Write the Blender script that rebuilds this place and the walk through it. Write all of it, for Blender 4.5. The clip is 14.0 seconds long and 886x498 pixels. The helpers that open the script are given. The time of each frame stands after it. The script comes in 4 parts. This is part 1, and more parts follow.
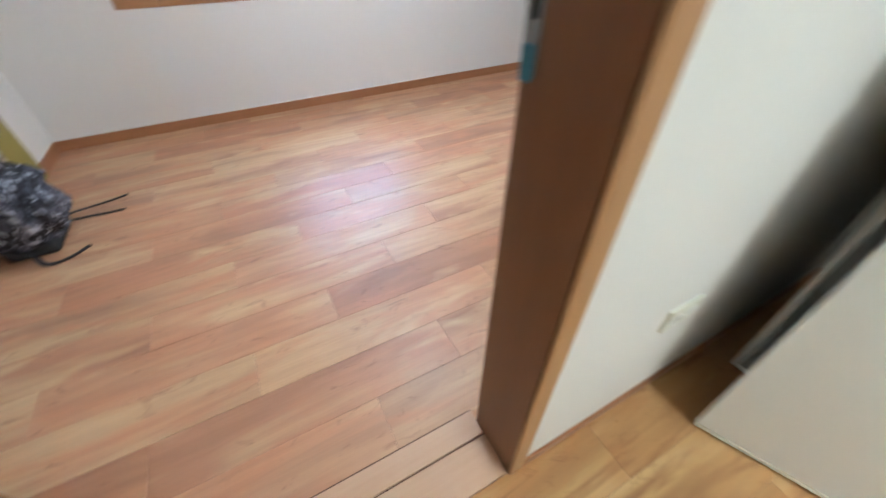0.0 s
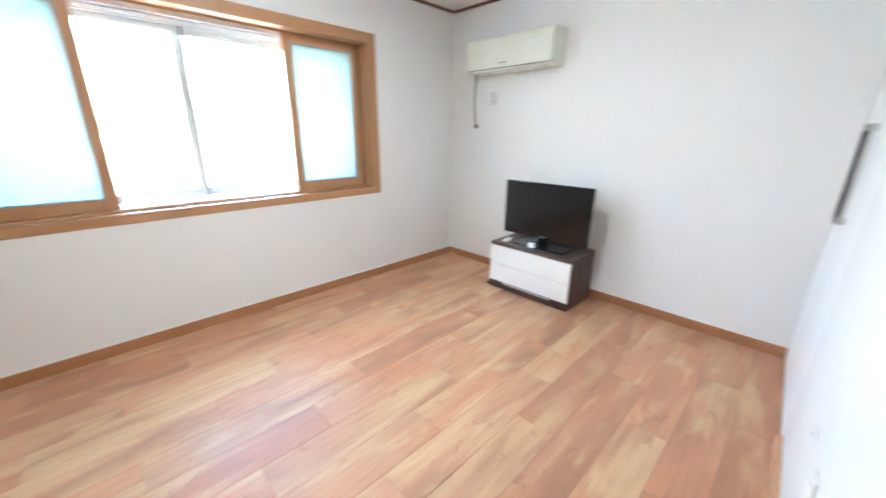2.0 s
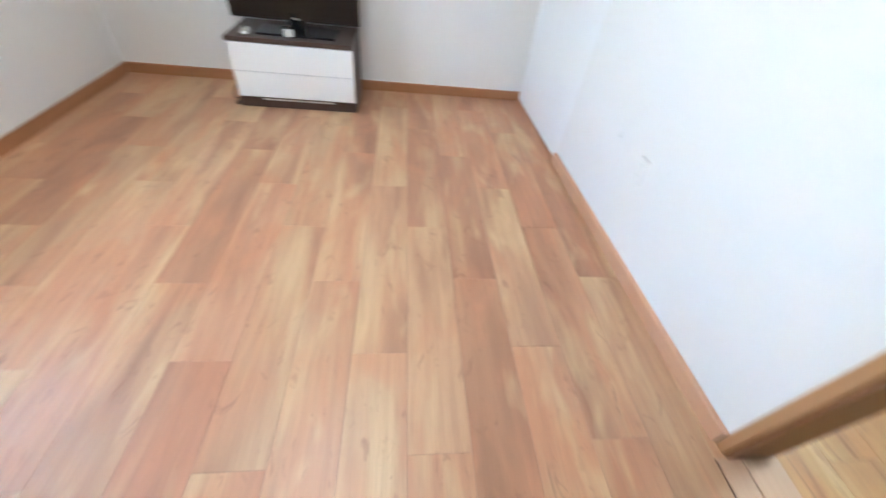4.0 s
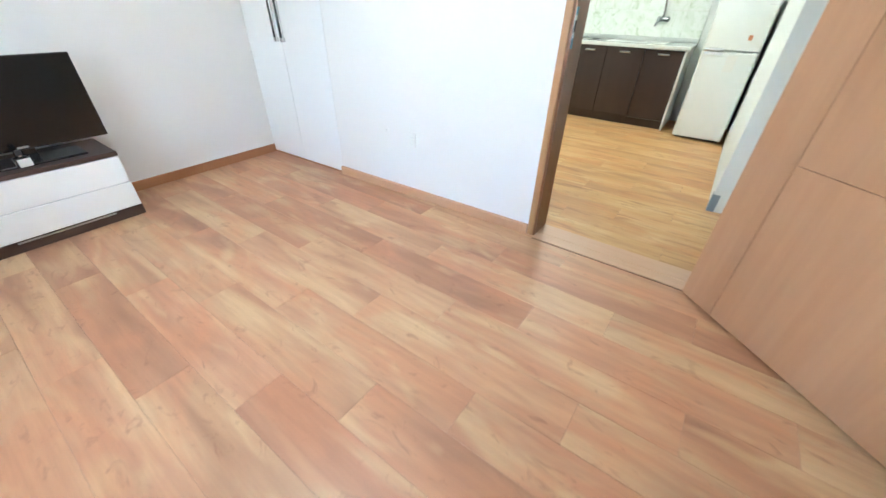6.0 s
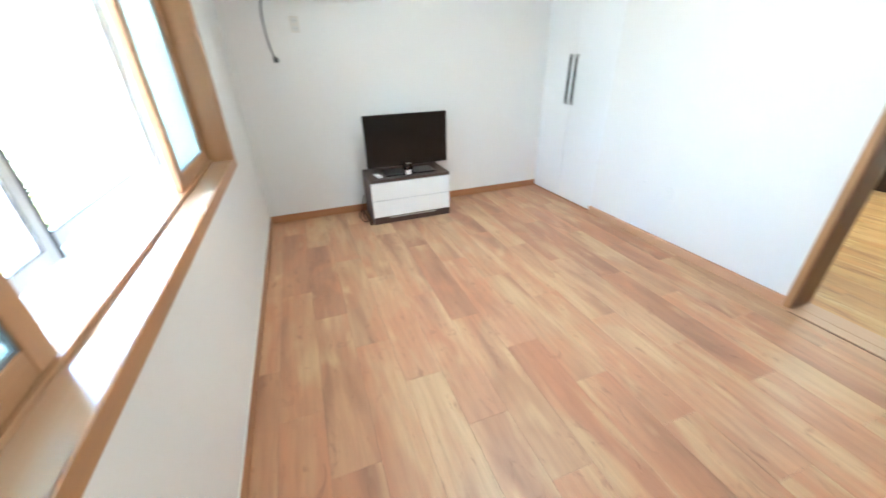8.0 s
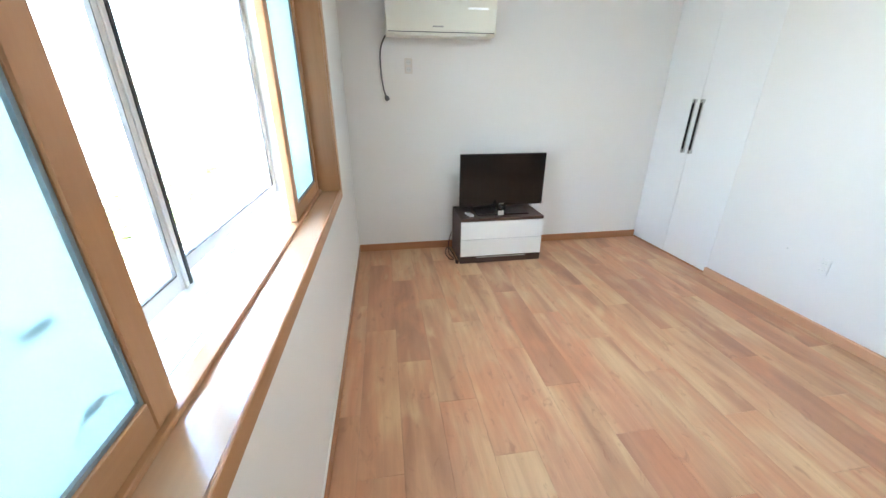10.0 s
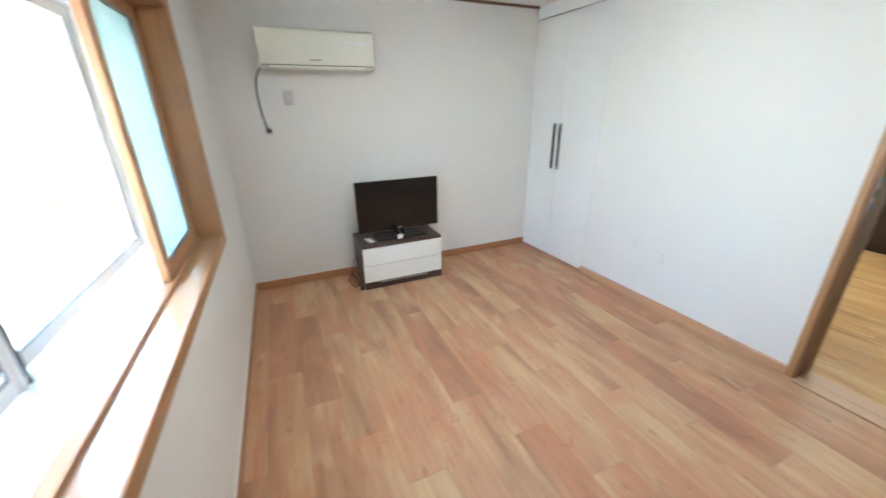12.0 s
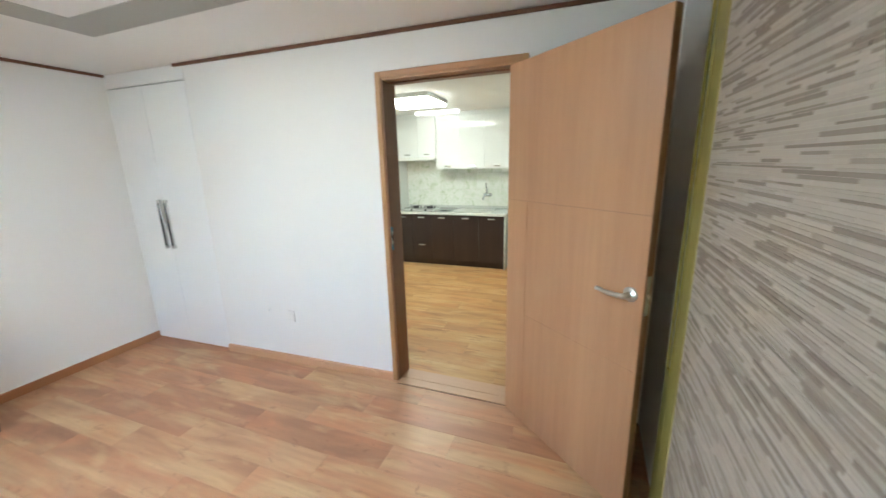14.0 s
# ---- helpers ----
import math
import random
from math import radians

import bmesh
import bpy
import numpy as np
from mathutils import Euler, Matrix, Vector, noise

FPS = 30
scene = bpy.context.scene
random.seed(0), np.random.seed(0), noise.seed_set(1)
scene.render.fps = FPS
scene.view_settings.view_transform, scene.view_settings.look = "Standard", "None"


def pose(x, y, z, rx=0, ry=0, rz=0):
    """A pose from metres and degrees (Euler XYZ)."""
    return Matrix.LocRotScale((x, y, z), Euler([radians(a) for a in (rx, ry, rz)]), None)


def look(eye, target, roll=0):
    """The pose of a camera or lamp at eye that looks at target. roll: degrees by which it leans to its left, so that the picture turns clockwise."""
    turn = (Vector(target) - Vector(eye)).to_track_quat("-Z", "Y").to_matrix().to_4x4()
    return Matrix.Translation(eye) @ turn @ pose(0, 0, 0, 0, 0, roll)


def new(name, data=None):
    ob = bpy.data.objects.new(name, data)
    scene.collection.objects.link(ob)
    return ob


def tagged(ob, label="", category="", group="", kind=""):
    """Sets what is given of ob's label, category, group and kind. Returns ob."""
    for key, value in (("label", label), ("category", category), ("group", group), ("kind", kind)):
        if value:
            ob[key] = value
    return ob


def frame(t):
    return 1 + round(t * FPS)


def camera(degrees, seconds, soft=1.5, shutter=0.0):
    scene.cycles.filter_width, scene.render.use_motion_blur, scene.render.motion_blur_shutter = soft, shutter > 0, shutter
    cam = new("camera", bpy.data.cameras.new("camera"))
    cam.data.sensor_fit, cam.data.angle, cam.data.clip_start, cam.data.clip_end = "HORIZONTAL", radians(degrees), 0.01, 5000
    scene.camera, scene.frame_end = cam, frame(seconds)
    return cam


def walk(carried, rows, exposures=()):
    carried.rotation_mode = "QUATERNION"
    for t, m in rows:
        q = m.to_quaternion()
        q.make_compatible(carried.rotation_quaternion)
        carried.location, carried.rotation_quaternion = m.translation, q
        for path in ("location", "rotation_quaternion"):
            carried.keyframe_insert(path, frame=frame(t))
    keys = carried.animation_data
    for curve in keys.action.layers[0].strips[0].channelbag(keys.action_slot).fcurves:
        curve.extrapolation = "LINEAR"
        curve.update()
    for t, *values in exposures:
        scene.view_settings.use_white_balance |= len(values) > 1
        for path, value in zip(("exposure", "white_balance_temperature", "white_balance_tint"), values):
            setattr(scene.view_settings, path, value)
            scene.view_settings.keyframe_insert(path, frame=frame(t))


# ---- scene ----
cam = camera(101.4, 14.0, shutter=0.35)
PATH = [
    (0, (0.507, 0.116, 1.132), (1.203, 1.434, -0.201), -0.5),
    (0.2, (0.433, 0.19, 1.101), (0.935, 1.571, -0.255), 0.6),
    (0.5, (0.361, 0.288, 1.118), (0.618, 1.765, -0.207), 0.2),
    (0.7, (0.305, 0.352, 1.162), (0.518, 1.992, 0.036), 0.9),
    (1, (0.294, 0.443, 1.317), (0.515, 2.293, 0.59), 0.8),
    (1.5, (0.352, 0.559, 1.308), (0.909, 2.367, 0.659), -0.3),
    (2, (0.572, 0.704, 1.268), (1.921, 2.048, 0.655), 0.6),
    (2.1, (0.603, 0.742, 1.29), (2.064, 1.966, 0.684), 0.0),
    (2.5, (0.773, 0.923, 1.336), (2.381, 1.821, 0.556), -1.1),
    (3, (0.7, 1.131, 1.23), (2.203, 1.791, 0.087), -0.8),
    (3.5, (0.567, 1.362, 1.149), (2.011, 1.808, -0.161), -0.3),
    (4, (0.557, 1.468, 1.108), (1.966, 1.228, -0.292), 8.1),
    (4.2, (0.569, 1.477, 1.106), (1.89, 0.929, -0.292), 10.1),
    (6.3, (0.079, 2.501, 1.17), (0.988, 1.108, 0.059), 2.8),
    (6.5, (0.012, 2.598, 1.187), (0.894, 1.187, 0.077), 4.1),
    (7, (-0.077, 2.756, 1.227), (0.993, 1.466, 0.136), 2.2),
    (7.5, (-0.083, 2.831, 1.285), (1.249, 1.744, 0.264), -0.1),
    (8, (-0.051, 2.943, 1.333), (1.604, 2.335, 0.389), -1.2),
    (8.5, (-0.045, 2.995, 1.300), (1.734, 2.708, 0.433), -1.2),
    (9, (0.031, 3.085, 1.320), (1.848, 2.816, 0.529), -0.2),
    (11.5, (0.190, 3.048, 1.373), (1.998, 2.682, 0.601), -0.7),
    (12, (0.1, 2.984, 1.479), (1.807, 2.243, 0.747), -0.8),
    (12.1, (0.079, 2.945, 1.476), (1.764, 2.135, 0.765), -0.5),
    (12.5, (-0.008, 2.876, 1.516), (1.647, 1.88, 0.995), -0.8),
    (13, (-0.099, 2.78, 1.587), (1.34, 1.463, 1.147), -0.5),
    (13.3, (-0.156, 2.74, 1.587), (1.039, 1.199, 1.143), -1.0),
    (13.5, (-0.25, 2.653, 1.584), (0.812, 1.019, 1.133), -1.2),
    (13.7, (-0.285, 2.652, 1.569), (0.59, 0.91, 1.125), -1.5),
    (14, (-0.361, 2.603, 1.56), (0.332, 0.785, 1.098), -1.5),
]
EXPOSURES = [(0, 5.95, 5800, 4), (0.5, 6.32, 5900, 4), (1, 6.32, 6000, 3), (1.5, 6.22, 5980, 2), (2.2, 6.20, 5960, 2), (3, 6.10, 5950, 2), (4.2, 6.02, 6000, 2), (6.3, 6.12, 6000, 0), (7.5, 6.22, 6050, -2), (8.2, 6.05, 6100, -2), (9, 5.90, 6080, -1), (11.3, 5.76, 6200, 0), (12, 5.68, 6250, 0), (12.5, 5.69, 6300, 0), (13, 5.64, 6350, 0), (13.5, 5.48, 6350, 0), (14, 5.68, 6420, 1)]
walk(cam, [(t, look(eye, target, roll)) for t, eye, target, roll in PATH], EXPOSURES)

# ---- world, sun, large lights ----
world = bpy.data.worlds.new("world")
scene.world = world
world.use_nodes = True
wn, wl = world.node_tree.nodes, world.node_tree.links
sky = wn.new("ShaderNodeTexSky")
sky.sky_type, sky.sun_disc = "NISHITA", False
sky.sun_elevation, sky.sun_rotation = radians(41), radians(258)
sky.air_density, sky.dust_density = 1.0, 3.0
wl.new(sky.outputs[0], wn["Background"].inputs[0])
wn["Background"].inputs[1].default_value = 0.15
sun = new("sun", bpy.data.lights.new("sun", "SUN"))
sun.data.energy, sun.data.angle, sun.data.color = 2.0, radians(8), (1.0, 0.95, 0.88)
sun.matrix_world = look((0, 0, 0), (2.9, 0.62, -2.6))

# ---- plan, in metres ----
XW, XE = -0.72, 3.348          # west and east walls
YS, YN = 0.55, 3.358           # south and north walls
YK = 0.33                      # kitchen face of the south wall
SKEW = 1.85                    # the south wall runs slightly askew, in degrees
YD = 0.490                     # its face at the doorway
CEIL = 2.326
KX0, KX1, KY, KCEIL = 0.005, 2.42, -3.08, 2.29   # kitchen
DX0, DX1, DTOP = -0.02, 0.815, 2.06            # doorway
WX0, WX1, WZ0, WZ1 = -0.015, 2.450, 0.758, 1.990  # window trim, outer edges


def ys(x):
    """The face of the south wall."""
    return YS + (x - 2.7) * math.tan(radians(SKEW))


def askew(x=2.7):
    """Turns what is built on the line y = YS onto the askew wall."""
    return Matrix.Translation((2.7, YS, 0)) @ Matrix.Rotation(radians(SKEW), 4, "Z") @ Matrix.Translation((-2.7, -YS, 0))


def askew_west():
    """Turns what is built on the line x = XW onto the slightly askew west wall."""
    return Matrix.Translation((XW, 3.1, 0)) @ Matrix.Rotation(radians(-1.0), 4, "Z") @ Matrix.Translation((-XW, -3.1, 0))


# ---- helpers ----
def thing(name, at=(0, 0, 0), label="", category="", group="", kind="", rz=0):
    ob = new(name)
    ob.matrix_basis = pose(*at, 0, 0, rz)
    ob.empty_display_size = 0.1
    return tagged(ob, label, category, group, kind)


def mesh_of(name, bm, material, smooth=False):
    me = bpy.data.meshes.new(name)
    bmesh.ops.recalc_face_normals(bm, faces=bm.faces)
    bm.to_mesh(me)
    bm.free()
    for m in material if isinstance(material, (list, tuple)) else [material]:
        me.materials.append(m)
    if smooth:
        me.polygons.foreach_set("use_smooth", [True] * len(me.polygons))
        me.set_sharp_from_angle(angle=radians(38))
    return me


def part(name, bm, material, parent, label="", at=None, smooth=False):
    ob = new(name, mesh_of(name, bm, material, smooth))
    ob.parent = parent
    if at is not None:
        ob.matrix_basis = at
    return tagged(ob, label) if label else ob


def solid(name, bm, material, label="", category="", kind="", smooth=False, group=""):
    return tagged(new(name, mesh_of(name, bm, material, smooth)), label, category, group, kind)


def box(bm, x0, y0, z0, x1, y1, z1, bevel=0.0, seg=1, m=None):
    g = bmesh.ops.create_cube(bm, size=1.0)
    vs = g["verts"]
    mat = Matrix.Translation(((x0 + x1) / 2, (y0 + y1) / 2, (z0 + z1) / 2)) @ Matrix.Diagonal((x1 - x0, y1 - y0, z1 - z0, 1))
    bmesh.ops.transform(bm, matrix=mat, verts=vs)
    if bevel:
        es = list({e for v in vs for e in v.link_edges})
        r = bmesh.ops.bevel(bm, geom=es, offset=bevel, segments=seg, affect="EDGES", profile=0.6)
        vs = list({v for f in r["faces"] for v in f.verts} | {v for v in vs if v.is_valid})
    if m is not None:
        bmesh.ops.transform(bm, matrix=m, verts=vs)
    return bm


def boxes(*rows, bevel=0.0, seg=1):
    bm = bmesh.new()
    for r in rows:
        box(bm, *r, bevel=bevel, seg=seg)
    return bm


def tube(points, r, sides=8, bm=None):
    """A round rod along points."""
    bm = bm or bmesh.new()
    pts = [Vector(p) for p in points]
    rings = []
    side = None
    for i, p in enumerate(pts):
        d = (pts[min(i + 1, len(pts) - 1)] - pts[max(i - 1, 0)]).normalized()
        if side is None:
            side = d.orthogonal().normalized()
        side = (side - d * side.dot(d)).normalized()
        up = d.cross(side)
        rad = r[i] if isinstance(r, (list, tuple)) else r
        rings.append([bm.verts.new(p + (side * math.cos(a) + up * math.sin(a)) * rad) for a in (2 * math.pi * k / sides for k in range(sides))])
    for a, b in zip(rings, rings[1:]):
        for k in range(sides):
            bm.faces.new((a[k], a[(k + 1) % sides], b[(k + 1) % sides], b[k]))
    bm.faces.new(rings[0][::-1])
    bm.faces.new(rings[-1])
    return bm


def strap_band(points, width, thick, bm=None):
    """A flat band along points, lying level."""
    bm = bm or bmesh.new()
    pts = [Vector(p) for p in points]
    rows = []
    for i, p in enumerate(pts):
        d = (pts[min(i + 1, len(pts) - 1)] - pts[max(i - 1, 0)]).normalized()
        s = d.cross(Vector((0, 0, 1))).normalized() * width / 2
        u = s.cross(d).normalized() * thick
        rows.append([bm.verts.new(q) for q in (p - s, p + s, p + s + u, p - s + u)])
    for a, b in zip(rows, rows[1:]):
        for k in range(4):
            bm.faces.new((a[k], a[(k + 1) % 4], b[(k + 1) % 4], b[k]))
    bm.faces.new(rows[0][::-1])
    bm.faces.new(rows[-1])
    return bm


def smooth_curve(pts, n=8):
    pts = [Vector(p) for p in pts]
    ext = [2 * pts[0] - pts[1], *pts, 2 * pts[-1] - pts[-2]]
    out = []
    for i in range(1, len(ext) - 2):
        p0, p1, p2, p3 = ext[i - 1 : i + 3]
        for k in range(n):
            t = k / n
            out.append(0.5 * (2 * p1 + (p2 - p0) * t + (2 * p0 - 5 * p1 + 4 * p2 - p3) * t * t + (3 * p1 - p0 - 3 * p2 + p3) * t ** 3))
    return out + [pts[-1]]


def lathe(profile, sides=24, axis="z", bm=None):
    """A turned shape from (radius, height) pairs."""
    bm = bm or bmesh.new()
    rings = [[bm.verts.new((r * math.cos(2 * math.pi * k / sides), r * math.sin(2 * math.pi * k / sides), z)) for k in range(sides)] for r, z in profile]
    for a, b in zip(rings, rings[1:]):
        for k in range(sides):
            bm.faces.new((a[k], a[(k + 1) % sides], b[(k + 1) % sides], b[k]))
    bm.faces.new(rings[0][::-1])
    bm.faces.new(rings[-1])
    return bm


def prism(profile, x0, x1, axis="y"):
    """An outline of (a, z) pairs drawn out along an axis: for "y" a is x."""
    bm = bmesh.new()
    put = (lambda a, z, s: (a, s, z)) if axis == "y" else (lambda a, z, s: (s, a, z))
    lo = [bm.verts.new(put(a, z, x0)) for a, z in profile]
    hi = [bm.verts.new(put(a, z, x1)) for a, z in profile]
    n = len(profile)
    for k in range(n):
        bm.faces.new((lo[k], lo[(k + 1) % n], hi[(k + 1) % n], hi[k]))
    bm.faces.new(lo[::-1])
    bm.faces.new(hi)
    return bm


# ---- materials ----
class Nodes:
    def __init__(self, name):
        self.mat = bpy.data.materials.new(name)
        self.mat.use_nodes = True
        self.n, self.l = self.mat.node_tree.nodes, self.mat.node_tree.links
        self.b = self.n["Principled BSDF"]

    def add(self, kind, **values):
        node = self.n.new(kind)
        for k, v in values.items():
            node.inputs[k].default_value = v
        return node

    def coords(self, scale=(1, 1, 1), shift=None):
        c, m = self.n.new("ShaderNodeTexCoord"), self.n.new("ShaderNodeMapping")
        m.inputs["Scale"].default_value = scale
        self.l.new(c.outputs["Object"], m.inputs["Vector"])
        if shift is not None:
            v = self.n.new("ShaderNodeCombineXYZ")
            for k in range(3):
                mul = self.math("MULTIPLY", shift, 37.0 + 11 * k)
                self.l.new(mul, v.inputs[k])
            self.l.new(v.outputs[0], m.inputs["Location"])
        return m.outputs[0]

    def noise(self, vec, scale, detail=4.0, rough=0.55, distortion=0.0):
        t = self.add("ShaderNodeTexNoise", Scale=scale, Detail=detail, Roughness=rough, Distortion=distortion)
        self.l.new(vec, t.inputs["Vector"])
        return t.outputs["Fac"]

    def ramp(self, fac, stops, kind="LINEAR"):
        r = self.n.new("ShaderNodeValToRGB")
        r.color_ramp.interpolation = kind
        els = r.color_ramp.elements
        while len(els) < len(stops):
            els.new(0.5)
        for e, (p, c) in zip(els, stops):
            e.position, e.color = p, (*c, 1) if len(c) == 3 else c
        self.l.new(fac, r.inputs[0])
        return r.outputs[0]

    def mix(self, fac, a, b, blend="MIX"):
        m = self.n.new("ShaderNodeMix")
        m.data_type, m.blend_type = "RGBA", blend
        for sock, v in ((m.inputs["Factor"], fac), (m.inputs["A"], a), (m.inputs["B"], b)):
            if isinstance(v, bpy.types.NodeSocket):
                self.l.new(v, sock)
            elif isinstance(v, (tuple, list)):
                sock.default_value = (*v, 1)
            else:
                sock.default_value = v
        return m.outputs["Result"]

    def math(self, op, a, b=0.0):
        m = self.n.new("ShaderNodeMath")
        m.operation = op
        for sock, v in ((m.inputs[0], a), (m.inputs[1], b)):
            if isinstance(v, bpy.types.NodeSocket):
                self.l.new(v, sock)
            else:
                sock.default_value = v
        return m.outputs[0]

    def bump(self, height, strength=0.2, distance=0.002):
        b = self.add("ShaderNodeBump", Strength=strength, Distance=distance)
        self.l.new(height, b.inputs["Height"])
        self.l.new(b.outputs[0], self.b.inputs["Normal"])

    def set(self, color=None, rough=None, **values):
        for key, v in (("Base Color", color), ("Roughness", rough), *values.items()):
            if v is None:
                continue
            if isinstance(v, bpy.types.NodeSocket):
                self.l.new(v, self.b.inputs[key])
            elif isinstance(v, (tuple, list)) and len(v) == 3:
                self.b.inputs[key].default_value = (*v, 1)
            else:
                self.b.inputs[key].default_value = v
        return self.mat


def painted(name, color, rough=0.5, vary=0.06, scale=3.0, grain=60.0, bump=0.08, **values):
    s = Nodes(name)
    v = s.coords()
    big = s.noise(v, scale, 3)
    fine = s.noise(v, grain, 4)
    dark = tuple(c * (1 - vary) for c in color)
    light = tuple(min(1, c * (1 + vary * 0.5)) for c in color)
    col = s.mix(s.math("ADD", s.math("MULTIPLY", big, 0.8), s.math("MULTIPLY", fine, 0.2)), dark, light)
    s.bump(fine, bump, 0.001)
    ro = s.math("ADD", rough - 0.05, s.math("MULTIPLY", big, 0.1))
    return s.set(col, ro, **values)


def wood(name, light, dark, rough=0.42, along="z", grain=70.0, vary=0.5, coat=0.0):
    s = Nodes(name)
    st = {"x": (0.06, 1, 1), "y": (1, 0.06, 1), "z": (1, 1, 0.06)}[along]
    v = s.coords(st)
    band = s.noise(v, grain * 0.14, 4, 0.6, 0.6)
    fine = s.noise(v, grain * 1.6, 5, 0.65)
    f = s.math("ADD", s.math("MULTIPLY", band, 0.65), s.math("MULTIPLY", fine, 0.35))
    col = s.ramp(f, [(0.5 - vary / 2, dark), (0.5 + vary / 2, light)])
    s.bump(fine, 0.12, 0.0006)
    return s.set(col, rough, **{"Coat Weight": coat, "Coat Roughness": 0.15})


def floor_planks(name, tones, dark_tone, pale_tone, red_tone, streaky, streaks):
    """Wood-print vinyl: each plank has its own tone, broad soft bands across it, reddish clouds, pale flames, rings and dark smudges."""
    s = Nodes(name)
    rnd = s.n.new("ShaderNodeObjectInfo").outputs["Random"]
    c = s.coords((1, 1, 1), rnd)

    def stretched(k):
        m = s.n.new("ShaderNodeMapping")
        m.inputs["Scale"].default_value = (k, 1, 1)
        s.l.new(c, m.inputs["Vector"])
        return m.outputs[0]

    def mask(fac, lo, hi, amount):
        return s.math("MULTIPLY", s.ramp(fac, [(lo, (0, 0, 0)), (hi, (1, 1, 1))]), amount)

    band = s.noise(stretched(0.20), 6.5, 2, 0.45, 0.6)
    cloud = s.noise(stretched(0.34), 4.5, 3, 0.55, 0.9)
    flame = s.noise(stretched(0.30), 8.0, 2, 0.5, 0.5)
    smudge = s.noise(stretched(0.50), 15.0, 4, 0.6, 1.6)
    streak = s.noise(stretched(0.10), 26.0, 3, 0.55, 0.4)
    grain = s.noise(stretched(0.05), 170.0, 5, 0.65)
    ring = s.add("ShaderNodeTexWave", Scale=7.0, Distortion=9.0, Detail=2.0)
    ring.inputs["Detail Scale"].default_value = 0.9
    ring.bands_direction = "Y"
    s.l.new(stretched(0.22), ring.inputs["Vector"])
    base = s.ramp(rnd, [(0.06 + 0.88 * k / (len(tones) - 1), t) for k, t in enumerate(tones)])
    body = s.mix(mask(band, 0.52, 0.68, 0.58), base, pale_tone)
    body = s.mix(s.math("MULTIPLY", s.ramp(band, [(0.31, (1, 1, 1)), (0.49, (0, 0, 0))]), 0.56 * streaky), body, dark_tone)
    body = s.mix(mask(cloud, 0.47, 0.66, 0.66), body, red_tone)
    body = s.mix(mask(flame, 0.58, 0.74, 0.62), body, pale_tone)
    body = s.mix(mask(ring.outputs["Fac"], 0.25, 1.0, 0.09), body, dark_tone)
    body = s.mix(mask(streak, 0.56, 0.74, streaks), body, dark_tone)
    body = s.mix(mask(smudge, 0.60, 0.73, 0.50), body, dark_tone)
    col = s.mix(s.math("MULTIPLY", s.ramp(grain, [(0.35, (1, 1, 1)), (0.6, (0, 0, 0))]), 0.12), body, dark_tone)
    s.bump(grain, 0.08, 0.0005)
    wear = s.noise(c, 9.0, 4)
    ro = s.math("ADD", 0.31, s.math("MULTIPLY", wear, 0.20))
    return s.set(col, ro)


def metal(name, color, rough=0.3):
    s = Nodes(name)
    v = s.coords()
    n = s.noise(v, 80.0, 3)
    return s.set(color, s.math("ADD", rough - 0.06, s.math("MULTIPLY", n, 0.12)), Metallic=1.0)


def glow(name, color, strength):
    s = Nodes(name)
    return s.set((0.9, 0.9, 0.9), 0.4, **{"Emission Color": color, "Emission Strength": strength})


M = {}
M["paper"] = painted("white_wallpaper", (0.80, 0.79, 0.775), 0.65, 0.03, 1.2, 160.0, 0.25)
M["ceiling"] = painted("ceiling_paper", (0.80, 0.79, 0.765), 0.75, 0.03, 1.5, 120.0, 0.25)
M["kitchen_paper"] = painted("kitchen_wallpaper", (0.76, 0.775, 0.74), 0.65, 0.04, 1.4, 140.0, 0.2)
M["closet"] = painted("white_lacquered_board", (0.82, 0.825, 0.83), 0.32, 0.02, 1.0, 40.0, 0.03)
M["gloss_white"] = painted("gloss_white", (0.84, 0.85, 0.84), 0.12, 0.02, 2.0, 30.0, 0.02)
M["plastic_white"] = painted("white_plastic", (0.80, 0.80, 0.77), 0.35, 0.03, 8.0, 90.0, 0.03)
M["ivory"] = painted("ivory_plastic", (0.78, 0.77, 0.68), 0.38, 0.03, 5.0, 90.0, 0.03)
M["beige"] = painted("aged_beige_plastic", (0.70, 0.66, 0.61), 0.4, 0.04, 8.0, 90.0, 0.03)
M["outlet_grey"] = painted("pale_grey_plastic", (0.66, 0.66, 0.65), 0.4, 0.04, 8.0, 90.0, 0.03)
M["pvc"] = painted("white_window_plastic", (0.82, 0.83, 0.84), 0.3, 0.04, 6.0, 60.0, 0.04)
# white window plastic greyed in colour, for sashes seen against the light
M["pvc_grey"] = painted("greyed_window_plastic", (0.68, 0.68, 0.67), 0.35, 0.06, 6.0, 60.0, 0.04)
M["alu"] = metal("brushed_aluminium", (0.62, 0.64, 0.66), 0.38)
M["chrome"] = metal("chrome", (0.58, 0.58, 0.57), 0.16)
M["brass"] = metal("aged_brass", (0.30, 0.27, 0.14), 0.4)
M["tap_chrome"] = metal("worn_chrome", (0.36, 0.37, 0.37), 0.22)
M["steel"] = metal("satin_steel", (0.62, 0.62, 0.6), 0.3)
M["grey_band"] = painted("grey_ceiling_paper", (0.40, 0.40, 0.37), 0.7, 0.05, 2.0, 90.0, 0.2)
M["trim_wood"] = wood("oak_trim_z", (0.50, 0.27, 0.135), (0.37, 0.185, 0.085), 0.4, "z", 60, 0.6)
M["trim_wood_x"] = wood("oak_trim_x", (0.50, 0.27, 0.135), (0.37, 0.185, 0.085), 0.4, "x", 60, 0.6)
